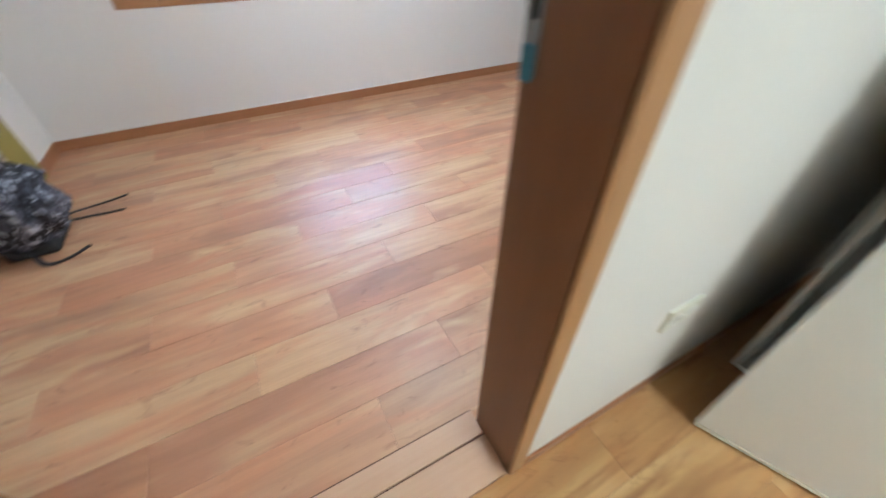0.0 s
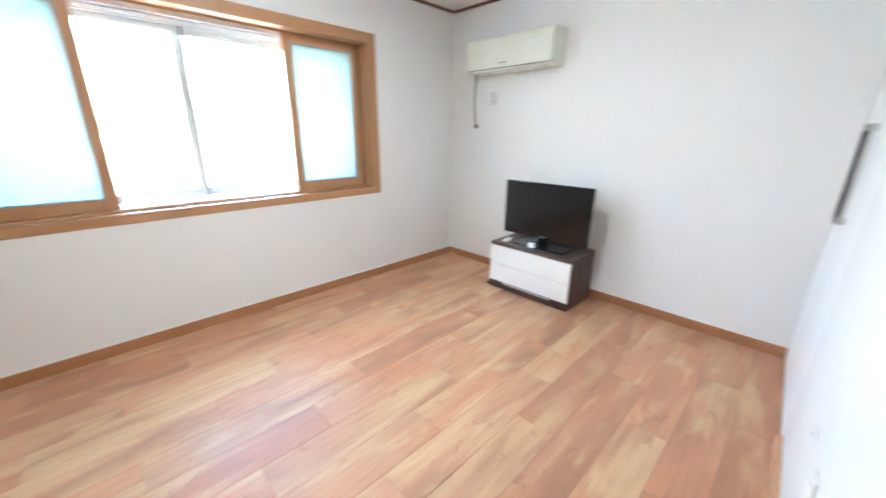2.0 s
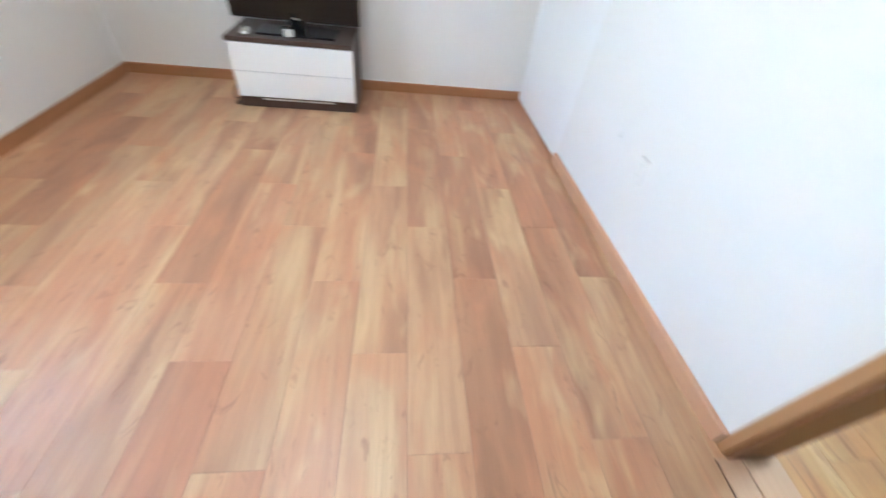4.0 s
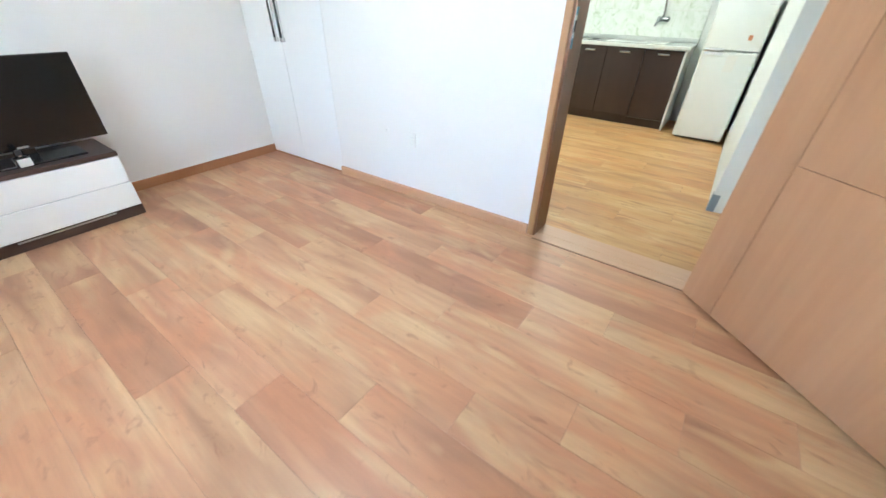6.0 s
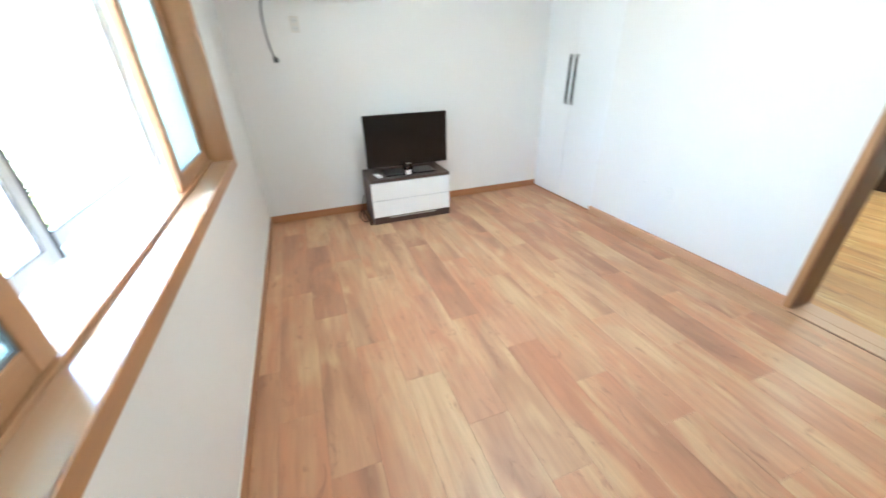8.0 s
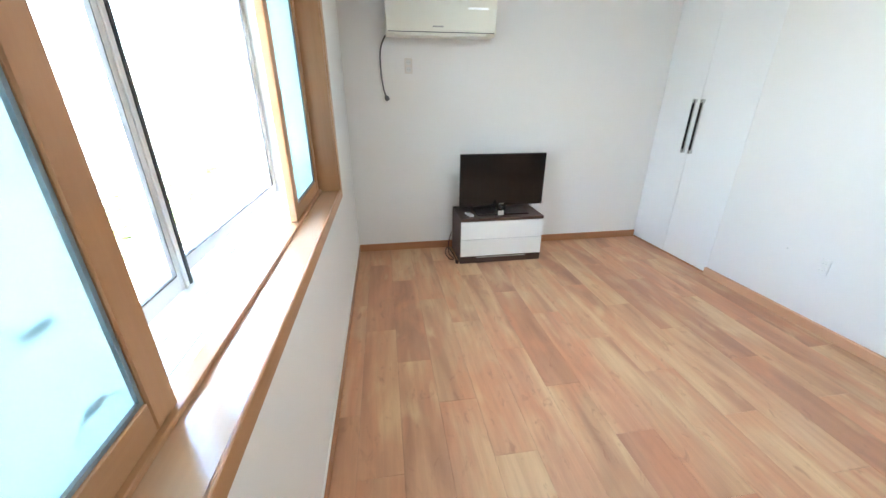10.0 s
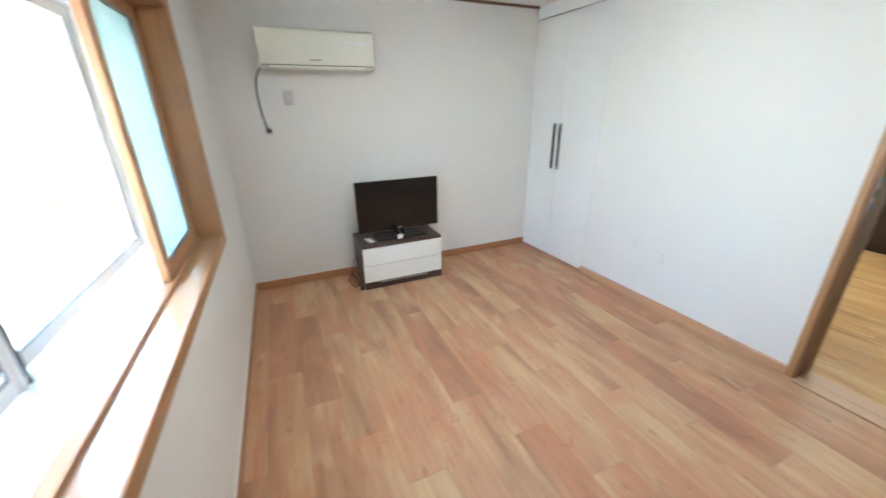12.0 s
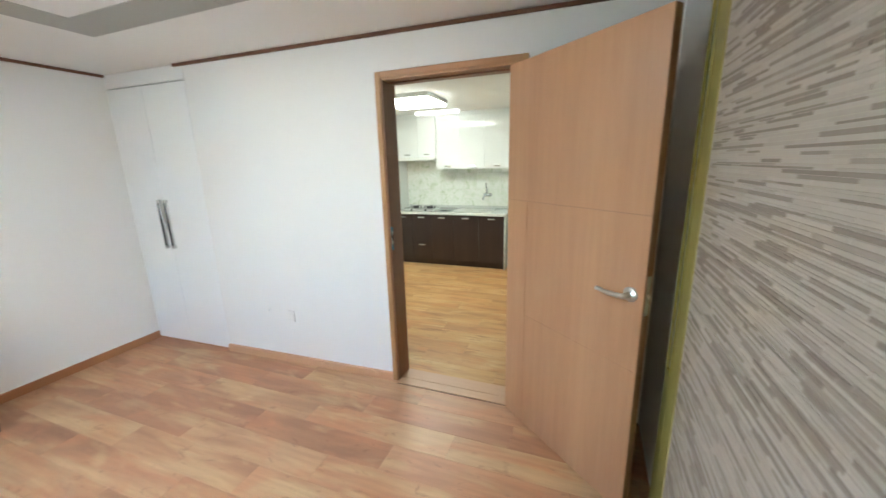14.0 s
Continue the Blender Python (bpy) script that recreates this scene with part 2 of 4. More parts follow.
M["sill_wood"] = wood("varnished_oak_sill", (0.56, 0.36, 0.22), (0.46, 0.28, 0.165), 0.22, "x", 60, 0.6, 0.8)
# frame wood with the doorway's shade put into its colour, darker than the casing
M["jamb"] = wood("shaded_frame_wood", (0.26, 0.113, 0.048), (0.18, 0.077, 0.033), 0.42, "z", 60, 0.6)
M["casing"] = wood("door_casing_wood", (0.50, 0.275, 0.125), (0.38, 0.195, 0.085), 0.4, "z", 60, 0.6)
M["leaf"] = wood("door_leaf_wood", (0.56, 0.32, 0.178), (0.44, 0.235, 0.125), 0.36, "z", 20, 0.36)
M["leaf_core"] = wood("door_core_wood", (0.30, 0.15, 0.065), (0.22, 0.10, 0.04), 0.5, "z", 60, 0.6)
M["base_x"] = wood("skirting_x", (0.46, 0.215, 0.10), (0.35, 0.155, 0.07), 0.42, "x", 60, 0.6)
M["base_y"] = wood("skirting_y", (0.46, 0.215, 0.10), (0.35, 0.155, 0.07), 0.42, "y", 60, 0.6)
M["base_w"] = wood("pink_skirting", (0.52, 0.30, 0.19), (0.42, 0.22, 0.13), 0.42, "y", 60, 0.6)
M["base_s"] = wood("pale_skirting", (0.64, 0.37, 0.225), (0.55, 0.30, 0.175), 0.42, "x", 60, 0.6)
M["pale_threshold"] = wood("worn_threshold", (0.66, 0.43, 0.28), (0.52, 0.31, 0.19), 0.4, "x", 60, 0.6)
M["crown_x"] = wood("cornice_x", (0.20, 0.085, 0.045), (0.13, 0.055, 0.03), 0.5, "x", 60, 0.6)
M["crown_y"] = wood("cornice_y", (0.20, 0.085, 0.045), (0.13, 0.055, 0.03), 0.5, "y", 60, 0.6)
M["wenge"] = wood("dark_wenge_board", (0.085, 0.052, 0.042), (0.05, 0.03, 0.025), 0.4, "y", 80, 0.7)
M["wenge_gloss"] = wood("dark_cabinet_front", (0.045, 0.026, 0.022), (0.028, 0.016, 0.014), 0.22, "z", 60, 0.7)
M["olive"] = wood("olive_painted_wood", (0.36, 0.30, 0.075), (0.27, 0.22, 0.05), 0.5, "z", 50, 0.7)
M["black_gloss"] = painted("black_gloss_plastic", (0.012, 0.012, 0.014), 0.12, 0.1, 6.0, 60.0, 0.01)
M["black"] = painted("black_plastic", (0.02, 0.02, 0.022), 0.4, 0.15, 8.0, 90.0, 0.05)
M["cable"] = painted("grey_cable", (0.10, 0.10, 0.105), 0.5, 0.1, 20.0, 90.0, 0.02)
M["brown_cable"] = painted("brown_cable", (0.06, 0.03, 0.022), 0.5, 0.1, 20.0, 90.0, 0.02)
M["webbing"] = painted("black_webbing", (0.025, 0.025, 0.028), 0.8, 0.3, 30.0, 300.0, 0.4)
M["screen"] = Nodes("television_screen").set((0.008, 0.008, 0.009), 0.14)
M["counter"] = painted("pale_stone_worktop", (0.62, 0.64, 0.61), 0.22, 0.10, 12.0, 120.0, 0.02)
M["fridge"] = painted("fridge_enamel", (0.74, 0.75, 0.71), 0.25, 0.02, 3.0, 200.0, 0.05)
M["grey_plastic"] = painted("blue_grey_plastic", (0.22, 0.26, 0.29), 0.45, 0.1, 6.0, 80.0, 0.04)
M["blue_tape"] = painted("blue_film", (0.05, 0.22, 0.33), 0.4, 0.1, 10.0, 80.0, 0.05)
M["dark_void"] = painted("dark_recess", (0.03, 0.028, 0.026), 0.8, 0.2, 8.0, 60.0, 0.05)
M["lamp"] = glow("lamp_diffuser", (0.97, 0.98, 1.0, 1), 0.70)
M["klamp"] = glow("kitchen_lamp_diffuser", (0.96, 1.0, 0.95, 1), 0.58)
M["klamp_far"] = glow("strip_lamp_diffuser", (0.97, 1.0, 0.95, 1), 0.10)
M["paper_tag"] = painted("printed_paper", (0.72, 0.70, 0.64), 0.7, 0.08, 20.0, 90.0, 0.05)
M["red_tag"] = painted("orange_sticker", (0.62, 0.24, 0.12), 0.5, 0.1, 20.0, 90.0, 0.05)
M["pale_green"] = painted("pale_green_glass_paint", (0.50, 0.54, 0.47), 0.25, 0.06, 8.0, 60.0, 0.03)
M["plank"] = floor_planks("vinyl_plank", [(0.47, 0.24, 0.138), (0.55, 0.29, 0.16), (0.60, 0.325, 0.185), (0.55, 0.32, 0.18), (0.61, 0.39, 0.22), (0.58, 0.30, 0.175)], (0.27, 0.128, 0.075), (0.71, 0.49, 0.27), (0.60, 0.27, 0.145), 0.95, 0.15)
M["plank_kitchen"] = floor_planks("kitchen_vinyl_plank", [(0.54, 0.30, 0.12), (0.59, 0.345, 0.14), (0.64, 0.40, 0.17), (0.57, 0.315, 0.13)], (0.32, 0.145, 0.055), (0.70, 0.48, 0.24), (0.60, 0.28, 0.105), 1.1, 0.9)
M["screed"] = painted("floor_joint", (0.16, 0.085, 0.05), 0.8, 0.2, 8.0, 80.0, 0.1)


def clear_glass(name, color=(1, 1, 1), rough=0.0):
    return Nodes(name).set(color, rough, **{"Transmission Weight": 1.0, "IOR": 1.45})


def frosted(name):
    """Etched glass: part scatters evenly, part passes on with a wide blur."""
    s = Nodes(name)
    v = s.coords()
    tr, gl, mx = s.n.new("ShaderNodeBsdfTranslucent"), s.n.new("ShaderNodeBsdfRefraction"), s.n.new("ShaderNodeMixShader")
    col = s.mix(s.noise(v, 2.0, 3), (0.330, 0.384, 0.377), (0.365, 0.417, 0.410))
    s.l.new(col, tr.inputs[0])
    gl.inputs["Color"].default_value = (0.86, 0.97, 0.965, 1)
    gl.inputs["Roughness"].default_value, gl.inputs["IOR"].default_value = 0.55, 1.12
    mx.inputs[0].default_value = 0.03
    s.l.new(tr.outputs[0], mx.inputs[1])
    s.l.new(gl.outputs[0], mx.inputs[2])
    s.l.new(mx.outputs[0], s.n["Material Output"].inputs[0])
    return s.mat


M["glass"] = clear_glass("window_glass")
M["bottle_glass"] = clear_glass("bottle_glass", (0.97, 0.98, 0.98))
M["frosted"] = frosted("frosted_glass")


def stone_strips(name, single):
    s = Nodes(name)
    if single:
        rnd = s.n.new("ShaderNodeObjectInfo").outputs["Random"]
    else:
        rnd = s.n.new("ShaderNodeNewGeometry").outputs["Random Per Island"]
    v = s.coords((1, 1, 1))
    n = s.noise(v, 60.0, 5, 0.7)
    cols = [(0.0, (0.47, 0.42, 0.375)), (0.20, (0.515, 0.465, 0.42)), (0.42, (0.45, 0.40, 0.355)), (0.60, (0.34, 0.292, 0.25)), (0.68, (0.225, 0.186, 0.153)), (0.86, (0.265, 0.222, 0.185))]
    col = s.ramp(rnd, cols, "CONSTANT")
    col = s.mix(0.26, col, s.mix(n, (0.19, 0.16, 0.125), (0.53, 0.485, 0.42)))
    s.bump(n, 0.4, 0.001)
    return s.set(col, 0.75)


def camo():
    s = Nodes("camouflage_cloth")
    v = s.coords((1, 1, 0.7))
    n1 = s.noise(v, 22.0, 3, 0.6, 1.2)
    n2 = s.noise(v, 34.0, 3, 0.6, 1.0)
    col = s.ramp(n1, [(0.0, (0.009, 0.009, 0.013)), (0.48, (0.024, 0.024, 0.034)), (0.55, (0.08, 0.08, 0.105))], "CONSTANT")
    col = s.mix(s.ramp(n2, [(0.565, (0, 0, 0)), (0.60, (1, 1, 1))]), col, (0.42, 0.42, 0.48))
    s.bump(s.noise(v, 300.0, 2), 0.4, 0.001)
    return s.set(col, 0.8)


def splash_tile():
    s = Nodes("marbled_tile")
    info = s.n.new("ShaderNodeObjectInfo")
    v = s.coords((1, 1, 1), info.outputs["Random"])
    n = s.noise(v, 7.0, 5, 0.6, 1.6)
    col = s.ramp(n, [(0.28, (0.50, 0.57, 0.40)), (0.42, (0.74, 0.78, 0.69)), (0.56, (0.83, 0.85, 0.80))])
    return s.set(col, 0.18)


M["stone"] = stone_strips("stacked_stone_paper", False)
M["stone_single"] = stone_strips("stacked_stone_strip", True)
M["stone_back"] = painted("pale_stone_paper", (0.52, 0.475, 0.40), 0.75, 0.15, 12.0, 80.0, 0.2)
M["camo"] = camo()
M["tile"] = splash_tile()
M["ground"] = painted("ground_outside", (0.30, 0.29, 0.27), 0.9, 0.4, 0.25, 3.0, 0.3)


def leaves():
    s = Nodes("shrub_leaves")
    g = s.n.new("ShaderNodeNewGeometry")
    return s.set(s.ramp(g.outputs["Random Per Island"], [(0, (0.05, 0.09, 0.025)), (0.6, (0.10, 0.14, 0.04)), (1, (0.20, 0.17, 0.05))]), 0.6)


M["leaves"] = leaves()

# ---- large structure: the room ----
T = 0.20
bm = bmesh.new()
for x0, x1, z0 in ((XW - T, DX0 - 0.045, 0.0), (DX0 - 0.045, DX1 + 0.045, DTOP + 0.045), (DX1 + 0.045, 2.452, 0.0)):
    lo, hi = ([bm.verts.new((x, y, z)) for x, y in ((x0, YK), (x1, YK), (x1, ys(x1)), (x0, ys(x0)))] for z in (z0, CEIL))
    for k in range(4):
        bm.faces.new((lo[k], lo[(k + 1) % 4], hi[(k + 1) % 4], hi[k]))
    bm.faces.new(lo[::-1])
    bm.faces.new(hi)
solid("wall_south", bm, M["paper"], "plain white papered wall with a doorway to the kitchen", "wall", "structure")
solid("wall_closet_back", boxes((2.452, YK - 0.28, 0, XE + T, YK - 0.2, CEIL), (2.452, YK - 0.2, 0, 2.47, YS - 0.03, CEIL)), M["paper"], "plain white wall behind the built-in closet", "wall", "structure")
solid("wall_east", boxes((XE, YK - 0.2, 0, XE + T, YN + 0.46, CEIL)), M["paper"], "plain white papered wall behind the television", "wall", "structure")
NB = YN + 0.46
solid("wall_north", boxes(
    (XW - T, YN, 0, WX0 + 0.05, NB, CEIL), (WX1 - 0.05, YN, 0, XE, NB, CEIL),
    (WX0 + 0.05, YN, 0, WX1 - 0.05, NB, WZ0 + 0.02), (WX0 + 0.05, YN, WZ1 - 0.05, WX1 - 0.05, NB, CEIL)),
    M["paper"], "plain white papered wall with a wide window", "wall", "structure")
solid("wall_west", boxes((XW - T, 0.38, 0, XW, YN, CEIL)), M["paper"], "white wall behind the stone-patterned panel", "wall", "structure").matrix_basis = askew_west()
solid("ceiling", boxes((XW - T, YK - 0.3, CEIL, XE + T, NB, CEIL + 0.15)), M["ceiling"], "white papered ceiling with a grey border strip", "ceiling", "structure")

# skirting boards
BH, BT = 0.069, 0.010


def skirting(name, bm, material, label="narrow brown wooden skirting along the wall foot"):
    return solid(name, bm, material, label, "skirting", "structure")


def skirt_profile(a, b, sign):
    return [(a, 0.0), (a + sign * BT, 0.0), (a + sign * BT, BH - 0.006), (a + sign * (BT - 0.004), BH), (a, BH)]


def glint_topped(ob, r):
    # white bead in place of the light caught on the skirting's top edge
    part("caulk_bead", boxes(r, bevel=0.0012), M["plastic_white"], ob, "thin white line standing for the bright skirting edge")
    return ob


be = skirting("baseboard_east", prism(skirt_profile(XE, 0, -1), YS + 0.004, YN), M["base_y"])
glint_topped(be, (XE - 0.006, YS + 0.06, BH, XE - 0.0005, YN - 0.008, BH + 0.004))
bn = skirting("baseboard_north", prism(skirt_profile(YN, 0, -1), XW, XE - BT, "x"), M["base_x"])
glint_topped(bn, (XW + 0.01, YN - 0.008, BH, XE - 0.008, YN - 0.0005, BH + 0.005))
bm = bmesh.new()
ends = []
for x, y in ((DX1 + 0.049, 0.510), (2.452, 0.562)):     # it runs square to the room, the wall behind it does not
    w = ys(x) - 0.002
    ends.append([bm.verts.new((x, a, z)) for a, z in ((w, 0.0), (y, 0.0), (y, 0.056), (y - 0.003, 0.061), (w, 0.062))])
for k in range(5):
    bm.faces.new((ends[0][k], ends[0][(k + 1) % 5], ends[1][(k + 1) % 5], ends[1][k]))
bm.faces.new(ends[0][::-1])
bm.faces.new(ends[1])
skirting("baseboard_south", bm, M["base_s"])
skirting("baseboard_west", prism([(XW + 0.013, 0.0), (XW + 0.024, 0.0), (XW + 0.024, 0.084), (XW + 0.021, 0.090), (XW + 0.013, 0.090)], 1.187, 2.756), M["base_w"], "pinkish brown skirting under the stone-patterned wall").matrix_basis = askew_west()
skirting("baseboard_west_end", prism(skirt_profile(XW, 0, 1), 2.99, YN - BT), M["base_y"]).matrix_basis = askew_west()

# cornice
CH = 0.022
solid("trim_cornice_east", boxes((XE - 0.018, YS + 0.002, CEIL - CH, XE, YN, CEIL - 0.001), bevel=0.003), M["crown_y"], "thin dark brown cornice strip under the ceiling", "cornice", "structure")
solid("trim_cornice_north", boxes((XW, YN - 0.018, CEIL - CH, XE - 0.018, YN, CEIL - 0.001), bevel=0.003), M["crown_x"], "thin dark brown cornice strip under the ceiling", "cornice", "structure")
solid("trim_cornice_south", boxes((XW, YS, CEIL - CH, 2.53, YS + 0.018, CEIL - 0.001), bevel=0.003), M["crown_x"], "thin dark brown cornice strip under the ceiling", "cornice", "structure").matrix_basis = askew()
solid("trim_cornice_west", boxes((XW, YS + 0.018, CEIL - CH, XW + 0.018, YN - 0.018, CEIL - 0.001), bevel=0.003), M["crown_y"], "thin dark brown cornice strip under the ceiling", "cornice", "structure").matrix_basis = askew_west()

# grey border on the ceiling
band = thing("ceiling_border", (0, 0, CEIL), "flat grey paper border on the white ceiling", "ceiling border", kind="structure")
BX0, BX1, BY0, BY1, BW = 0.25, 2.34, 1.120, 2.79, 0.210
for x0, x1 in ((BX0, 1.296), (1.300, BX1)):
    part("border_strip", boxes((x0, BY0, -0.004, x1, BY0 + BW, 0.0)), M["grey_band"], band)
    part("border_strip", boxes((x0, BY1 - BW, -0.004, x1, BY1, 0.0)), M["grey_band"], band)
for x0 in (BX0, BX1 - BW):
    part("border_strip", boxes((x0, BY0 + BW + 0.003, -0.005, x0 + BW, BY1 - BW - 0.003, 0.0)), M["grey_band"], band)

# ceiling lamp
lamp = thing("ceiling_lamp", (1.295, 1.975, CEIL), "lit flat white rectangular ceiling lamp with rounded edges", "ceiling lamp")
part("base_plate", boxes((-0.205, -0.265, -0.012, 0.205, 0.265, 0.0), bevel=0.003), M["plastic_white"], lamp)
bm = boxes((-0.195, -0.255, -0.036, 0.195, 0.255, -0.012), bevel=0.011, seg=3)
part("diffuser", bm, M["lamp"], lamp, "glowing white diffuser", smooth=True)

# ---- stone-patterned west wall with olive end boards ----
panel = thing("stone_panel", (0, 0, 0), "beige and taupe stacked-stone patterned wall panel", "wall panel", kind="structure")
panel.matrix_basis = askew_west() @ Matrix.Translation((XW + 0.006, 1.185, 0))
PL, PH = 2.755 - 1.185, CEIL - CH - 0.001
part("backing", boxes((-0.0055, 0, 0.0, 0.006, PL, PH)), M["stone_back"], panel, "pale paper edge behind the strips")
rng = random.Random(4)
def strip_box(y0, y1, z0, z1, d):
    e = 0.0003
    v = [(0.0055, a, b) for a, b in ((y0 + e, z0 + e), (y1 - e, z0 + e), (y1 - e, z1 - e), (y0 + e, z1 - e))]
    v += [(d, a, b) for a, b in ((y0 + 2 * e, z0 + 2 * e), (y1 - 2 * e, z0 + 2 * e), (y1 - 2 * e, z1 - 2 * e), (y0 + 2 * e, z1 - 2 * e))]
    return v, [(4, 5, 6, 7), (0, 1, 5, 4), (1, 2, 6, 5), (2, 3, 7, 6), (3, 0, 4, 7)]


verts, faces, single = [], [], 0
z = 0.092
while z < PH - 0.004:
    h = min(rng.choice((0.0055, 0.007, 0.0085, 0.010)), PH - z)
    y = -rng.uniform(0, 0.15)
    edge = rng.uniform(0.003, 0.026)
    while y < PL:
        l = rng.uniform(0.06, 0.22)
        y0, y1 = max(y, edge), min(y + l, PL)
        if y1 - y0 > 0.01:
            v, f = strip_box(y0, y1, z, z + h, 0.006 + rng.uniform(0.0004, 0.0016))
            if single < 280 and y0 < 0.75 and 1.15 < z < 1.75:
                single += 1
                me = bpy.data.meshes.new("stone_strip")
                me.from_pydata(v, [], f)
                me.materials.append(M["stone_single"])
                new("stone_strip", me).parent = panel
            else:
                k = len(verts)
                verts += v
                faces += [tuple(q + k for q in p) for p in f]
        y += l
    z += h
me = bpy.data.meshes.new("stone_strips")
me.from_pydata(verts, [], faces)
me.materials.append(M["stone"])
strips = new("stone_strips", me)
strips.parent = panel
tagged(strips, kind="stuff")


def end_board(y0, y1, g0, g1, z0):
    b = thing("end_board", (XW, y0, 0), "olive-green painted upright board with a narrow pale glass strip", "upright board", "boards beside the stone wall", "structure")
    b.matrix_basis = askew_west() @ Matrix.Translation((XW, y0, 0))
    w, top = y1 - y0, CEIL - CH - 0.001
    a, c = g0 - y0, g1 - y0
    part("board", boxes((0, 0, 0, 0.014, a, top), (0, c, 0, 0.014, w, top), (0, a, 0, 0.014, c, z0), (0, a, 2.17, 0.014, c, top), bevel=0.002), M["olive"], b)
    part("glass_strip", boxes((0, a, z0, 0.006, c, 2.17)), M["pale_green"], b, "pale grey-green glass strip")
    for q in (a, c - 0.008):
        part("bead", boxes((0.006, q, z0, 0.018, q + 0.008, 2.17), bevel=0.002), M["olive"], b)
    return b


end_board(2.758, 2.985, 2.835, 2.925, 0.61)
end_board(0.975, 1.180, 0.990, 1.070, 0.70)

# ---- window ----
win = thing("window_1", (0, 0, 0), "wide oak-framed double window with sliding frosted sashes pushed apart", "window", kind="structure")
FY = YN - 0.008
IX0, IX1, IZ0, IZ1 = WX0 + 0.080, WX1 - 0.064, WZ0 + 0.056, WZ1 - 0.072
SY = 3.472      # room face of the inner sashes
for n, r, m in (("casing", (WX0, FY, WZ0, IX0, YN + 0.002, WZ1), "trim_wood"), ("casing", (IX1, FY, WZ0, WX1, YN + 0.002, WZ1), "trim_wood"),
                ("casing", (IX0, FY, IZ1, IX1, YN + 0.002, WZ1), "trim_wood_x"), ("casing", (IX0, FY, WZ0, IX1, YN + 0.002, IZ0), "trim_wood_x")):
    part(n, boxes(r, bevel=0.003), M[m], win)
part("window_sill", boxes((IX0, YN + 0.003, IZ0 - 0.03, IX1, SY + 0.034, IZ0 - 0.004)), M["sill_wood"], win, "smooth varnished oak window sill")
part("lining", boxes((IX0 - 0.02, YN + 0.003, IZ0 - 0.03, IX0, SY + 0.034, IZ1 + 0.02)), M["trim_wood"], win)
part("lining", boxes((IX1, YN + 0.003, IZ0 - 0.03, IX1 + 0.02, SY + 0.034, IZ1 + 0.02)), M["trim_wood"], win)
part("lining", boxes((IX0, YN + 0.003, IZ1, IX1, SY + 0.034, IZ1 + 0.02)), M["trim_wood_x"], win)
part("track", boxes((IX0, SY - 0.010, IZ0 - 0.004, IX1, SY + 0.032, IZ0 + 0.010), bevel=0.002), M["trim_wood_x"], win)
part("track", boxes((IX0, SY - 0.010, IZ1 - 0.012, IX1, SY - 0.002, IZ1)), M["trim_wood_x"], win)


def oak_sash(x0, x1, y):
    z0, z1, w, d = IZ0 + 0.012, IZ1 - 0.004, 0.062, 0.032
    s = part("sash", boxes((x0, y, z0, x0 + w, y + d, z1), (x1 - w, y, z0, x1, y + d, z1), bevel=0.003), M["trim_wood"], win)
    part("rail", boxes((x0 + w, y + 0.001, z0, x1 - w, y + d - 0.001, z0 + w), (x0 + w, y + 0.001, z1 - w, x1 - w, y + d - 0.001, z1), bevel=0.002), M["trim_wood_x"], s)
    p = part("pane", boxes((x0 + w - 0.006, y + 0.013, z0 + w - 0.006, x1 - w + 0.006, y + 0.018, z1 - w + 0.006)), M["frosted"], s, "pale aqua frosted glass pane")
    g = 0.008
    part("gasket", boxes((x0 + w, y + 0.006, z0 + w, x0 + w + g, y + 0.0128, z1 - w), (x1 - w - g, y + 0.006, z0 + w, x1 - w, y + 0.0128, z1 - w),
                         (x0 + w + g, y + 0.006, z0 + w, x1 - w - g, y + 0.0128, z0 + w + g), (x0 + w + g, y + 0.006, z1 - w - g, x1 - w - g, y + 0.0128, z1 - w)), M["grey_plastic"], s)
    return s


oak_sash(IX0 + 0.048, 0.724, SY)
oak_sash(1.765, IX1 - 0.026, SY)
part("sash_seal", boxes((IX1 - 0.0255, SY + 0.006, IZ0 + 0.014, IX1 - 0.018, SY + 0.028, IZ1 - 0.006)), M["cable"], win)
for x, z in ((0.552, 1.085), (0.575, 0.945), (1.845, 1.70), (1.86, 1.60), (2.27, 0.98), (2.285, 1.05)):
    part("pane_clip", boxes((x, SY + 0.0185, z, x + 0.045, SY + 0.026, z + 0.010), bevel=0.002), M["alu"], win)
part("sash_latch", boxes((IX0 + 0.046, SY - 0.014, 1.30, IX0 + 0.066, SY, 1.37), bevel=0.003), M["steel"], win)
# outer white window
OY = 3.665
part("outer_sill", boxes((IX0, SY + 0.0345, IZ0 - 0.03, IX1, OY + 0.11, IZ0 + 0.004), (IX0 + 0.03, SY + 0.058, IZ0 + 0.004, IX1 - 0.03, SY + 0.064, IZ0 + 0.0065), (IX0 + 0.03, SY + 0.098, IZ0 + 0.004, IX1 - 0.03, SY + 0.104, IZ0 + 0.0065), (IX0 + 0.03, SY + 0.130, IZ0 + 0.004, IX1 - 0.03, SY + 0.136, IZ0 + 0.0065), bevel=0.001), M["pvc"], win, "white plastic outer sill")
part("outer_lining", boxes((IX0 - 0.02, SY + 0.0345, IZ0 - 0.03, IX0 + 0.03, OY + 0.11, IZ1 + 0.02)), M["pvc"], win)
part("outer_lining", boxes((IX1 - 0.03, SY + 0.0345, IZ0 - 0.03, IX1 + 0.02, OY + 0.11, IZ1 + 0.02)), M["pvc"], win)
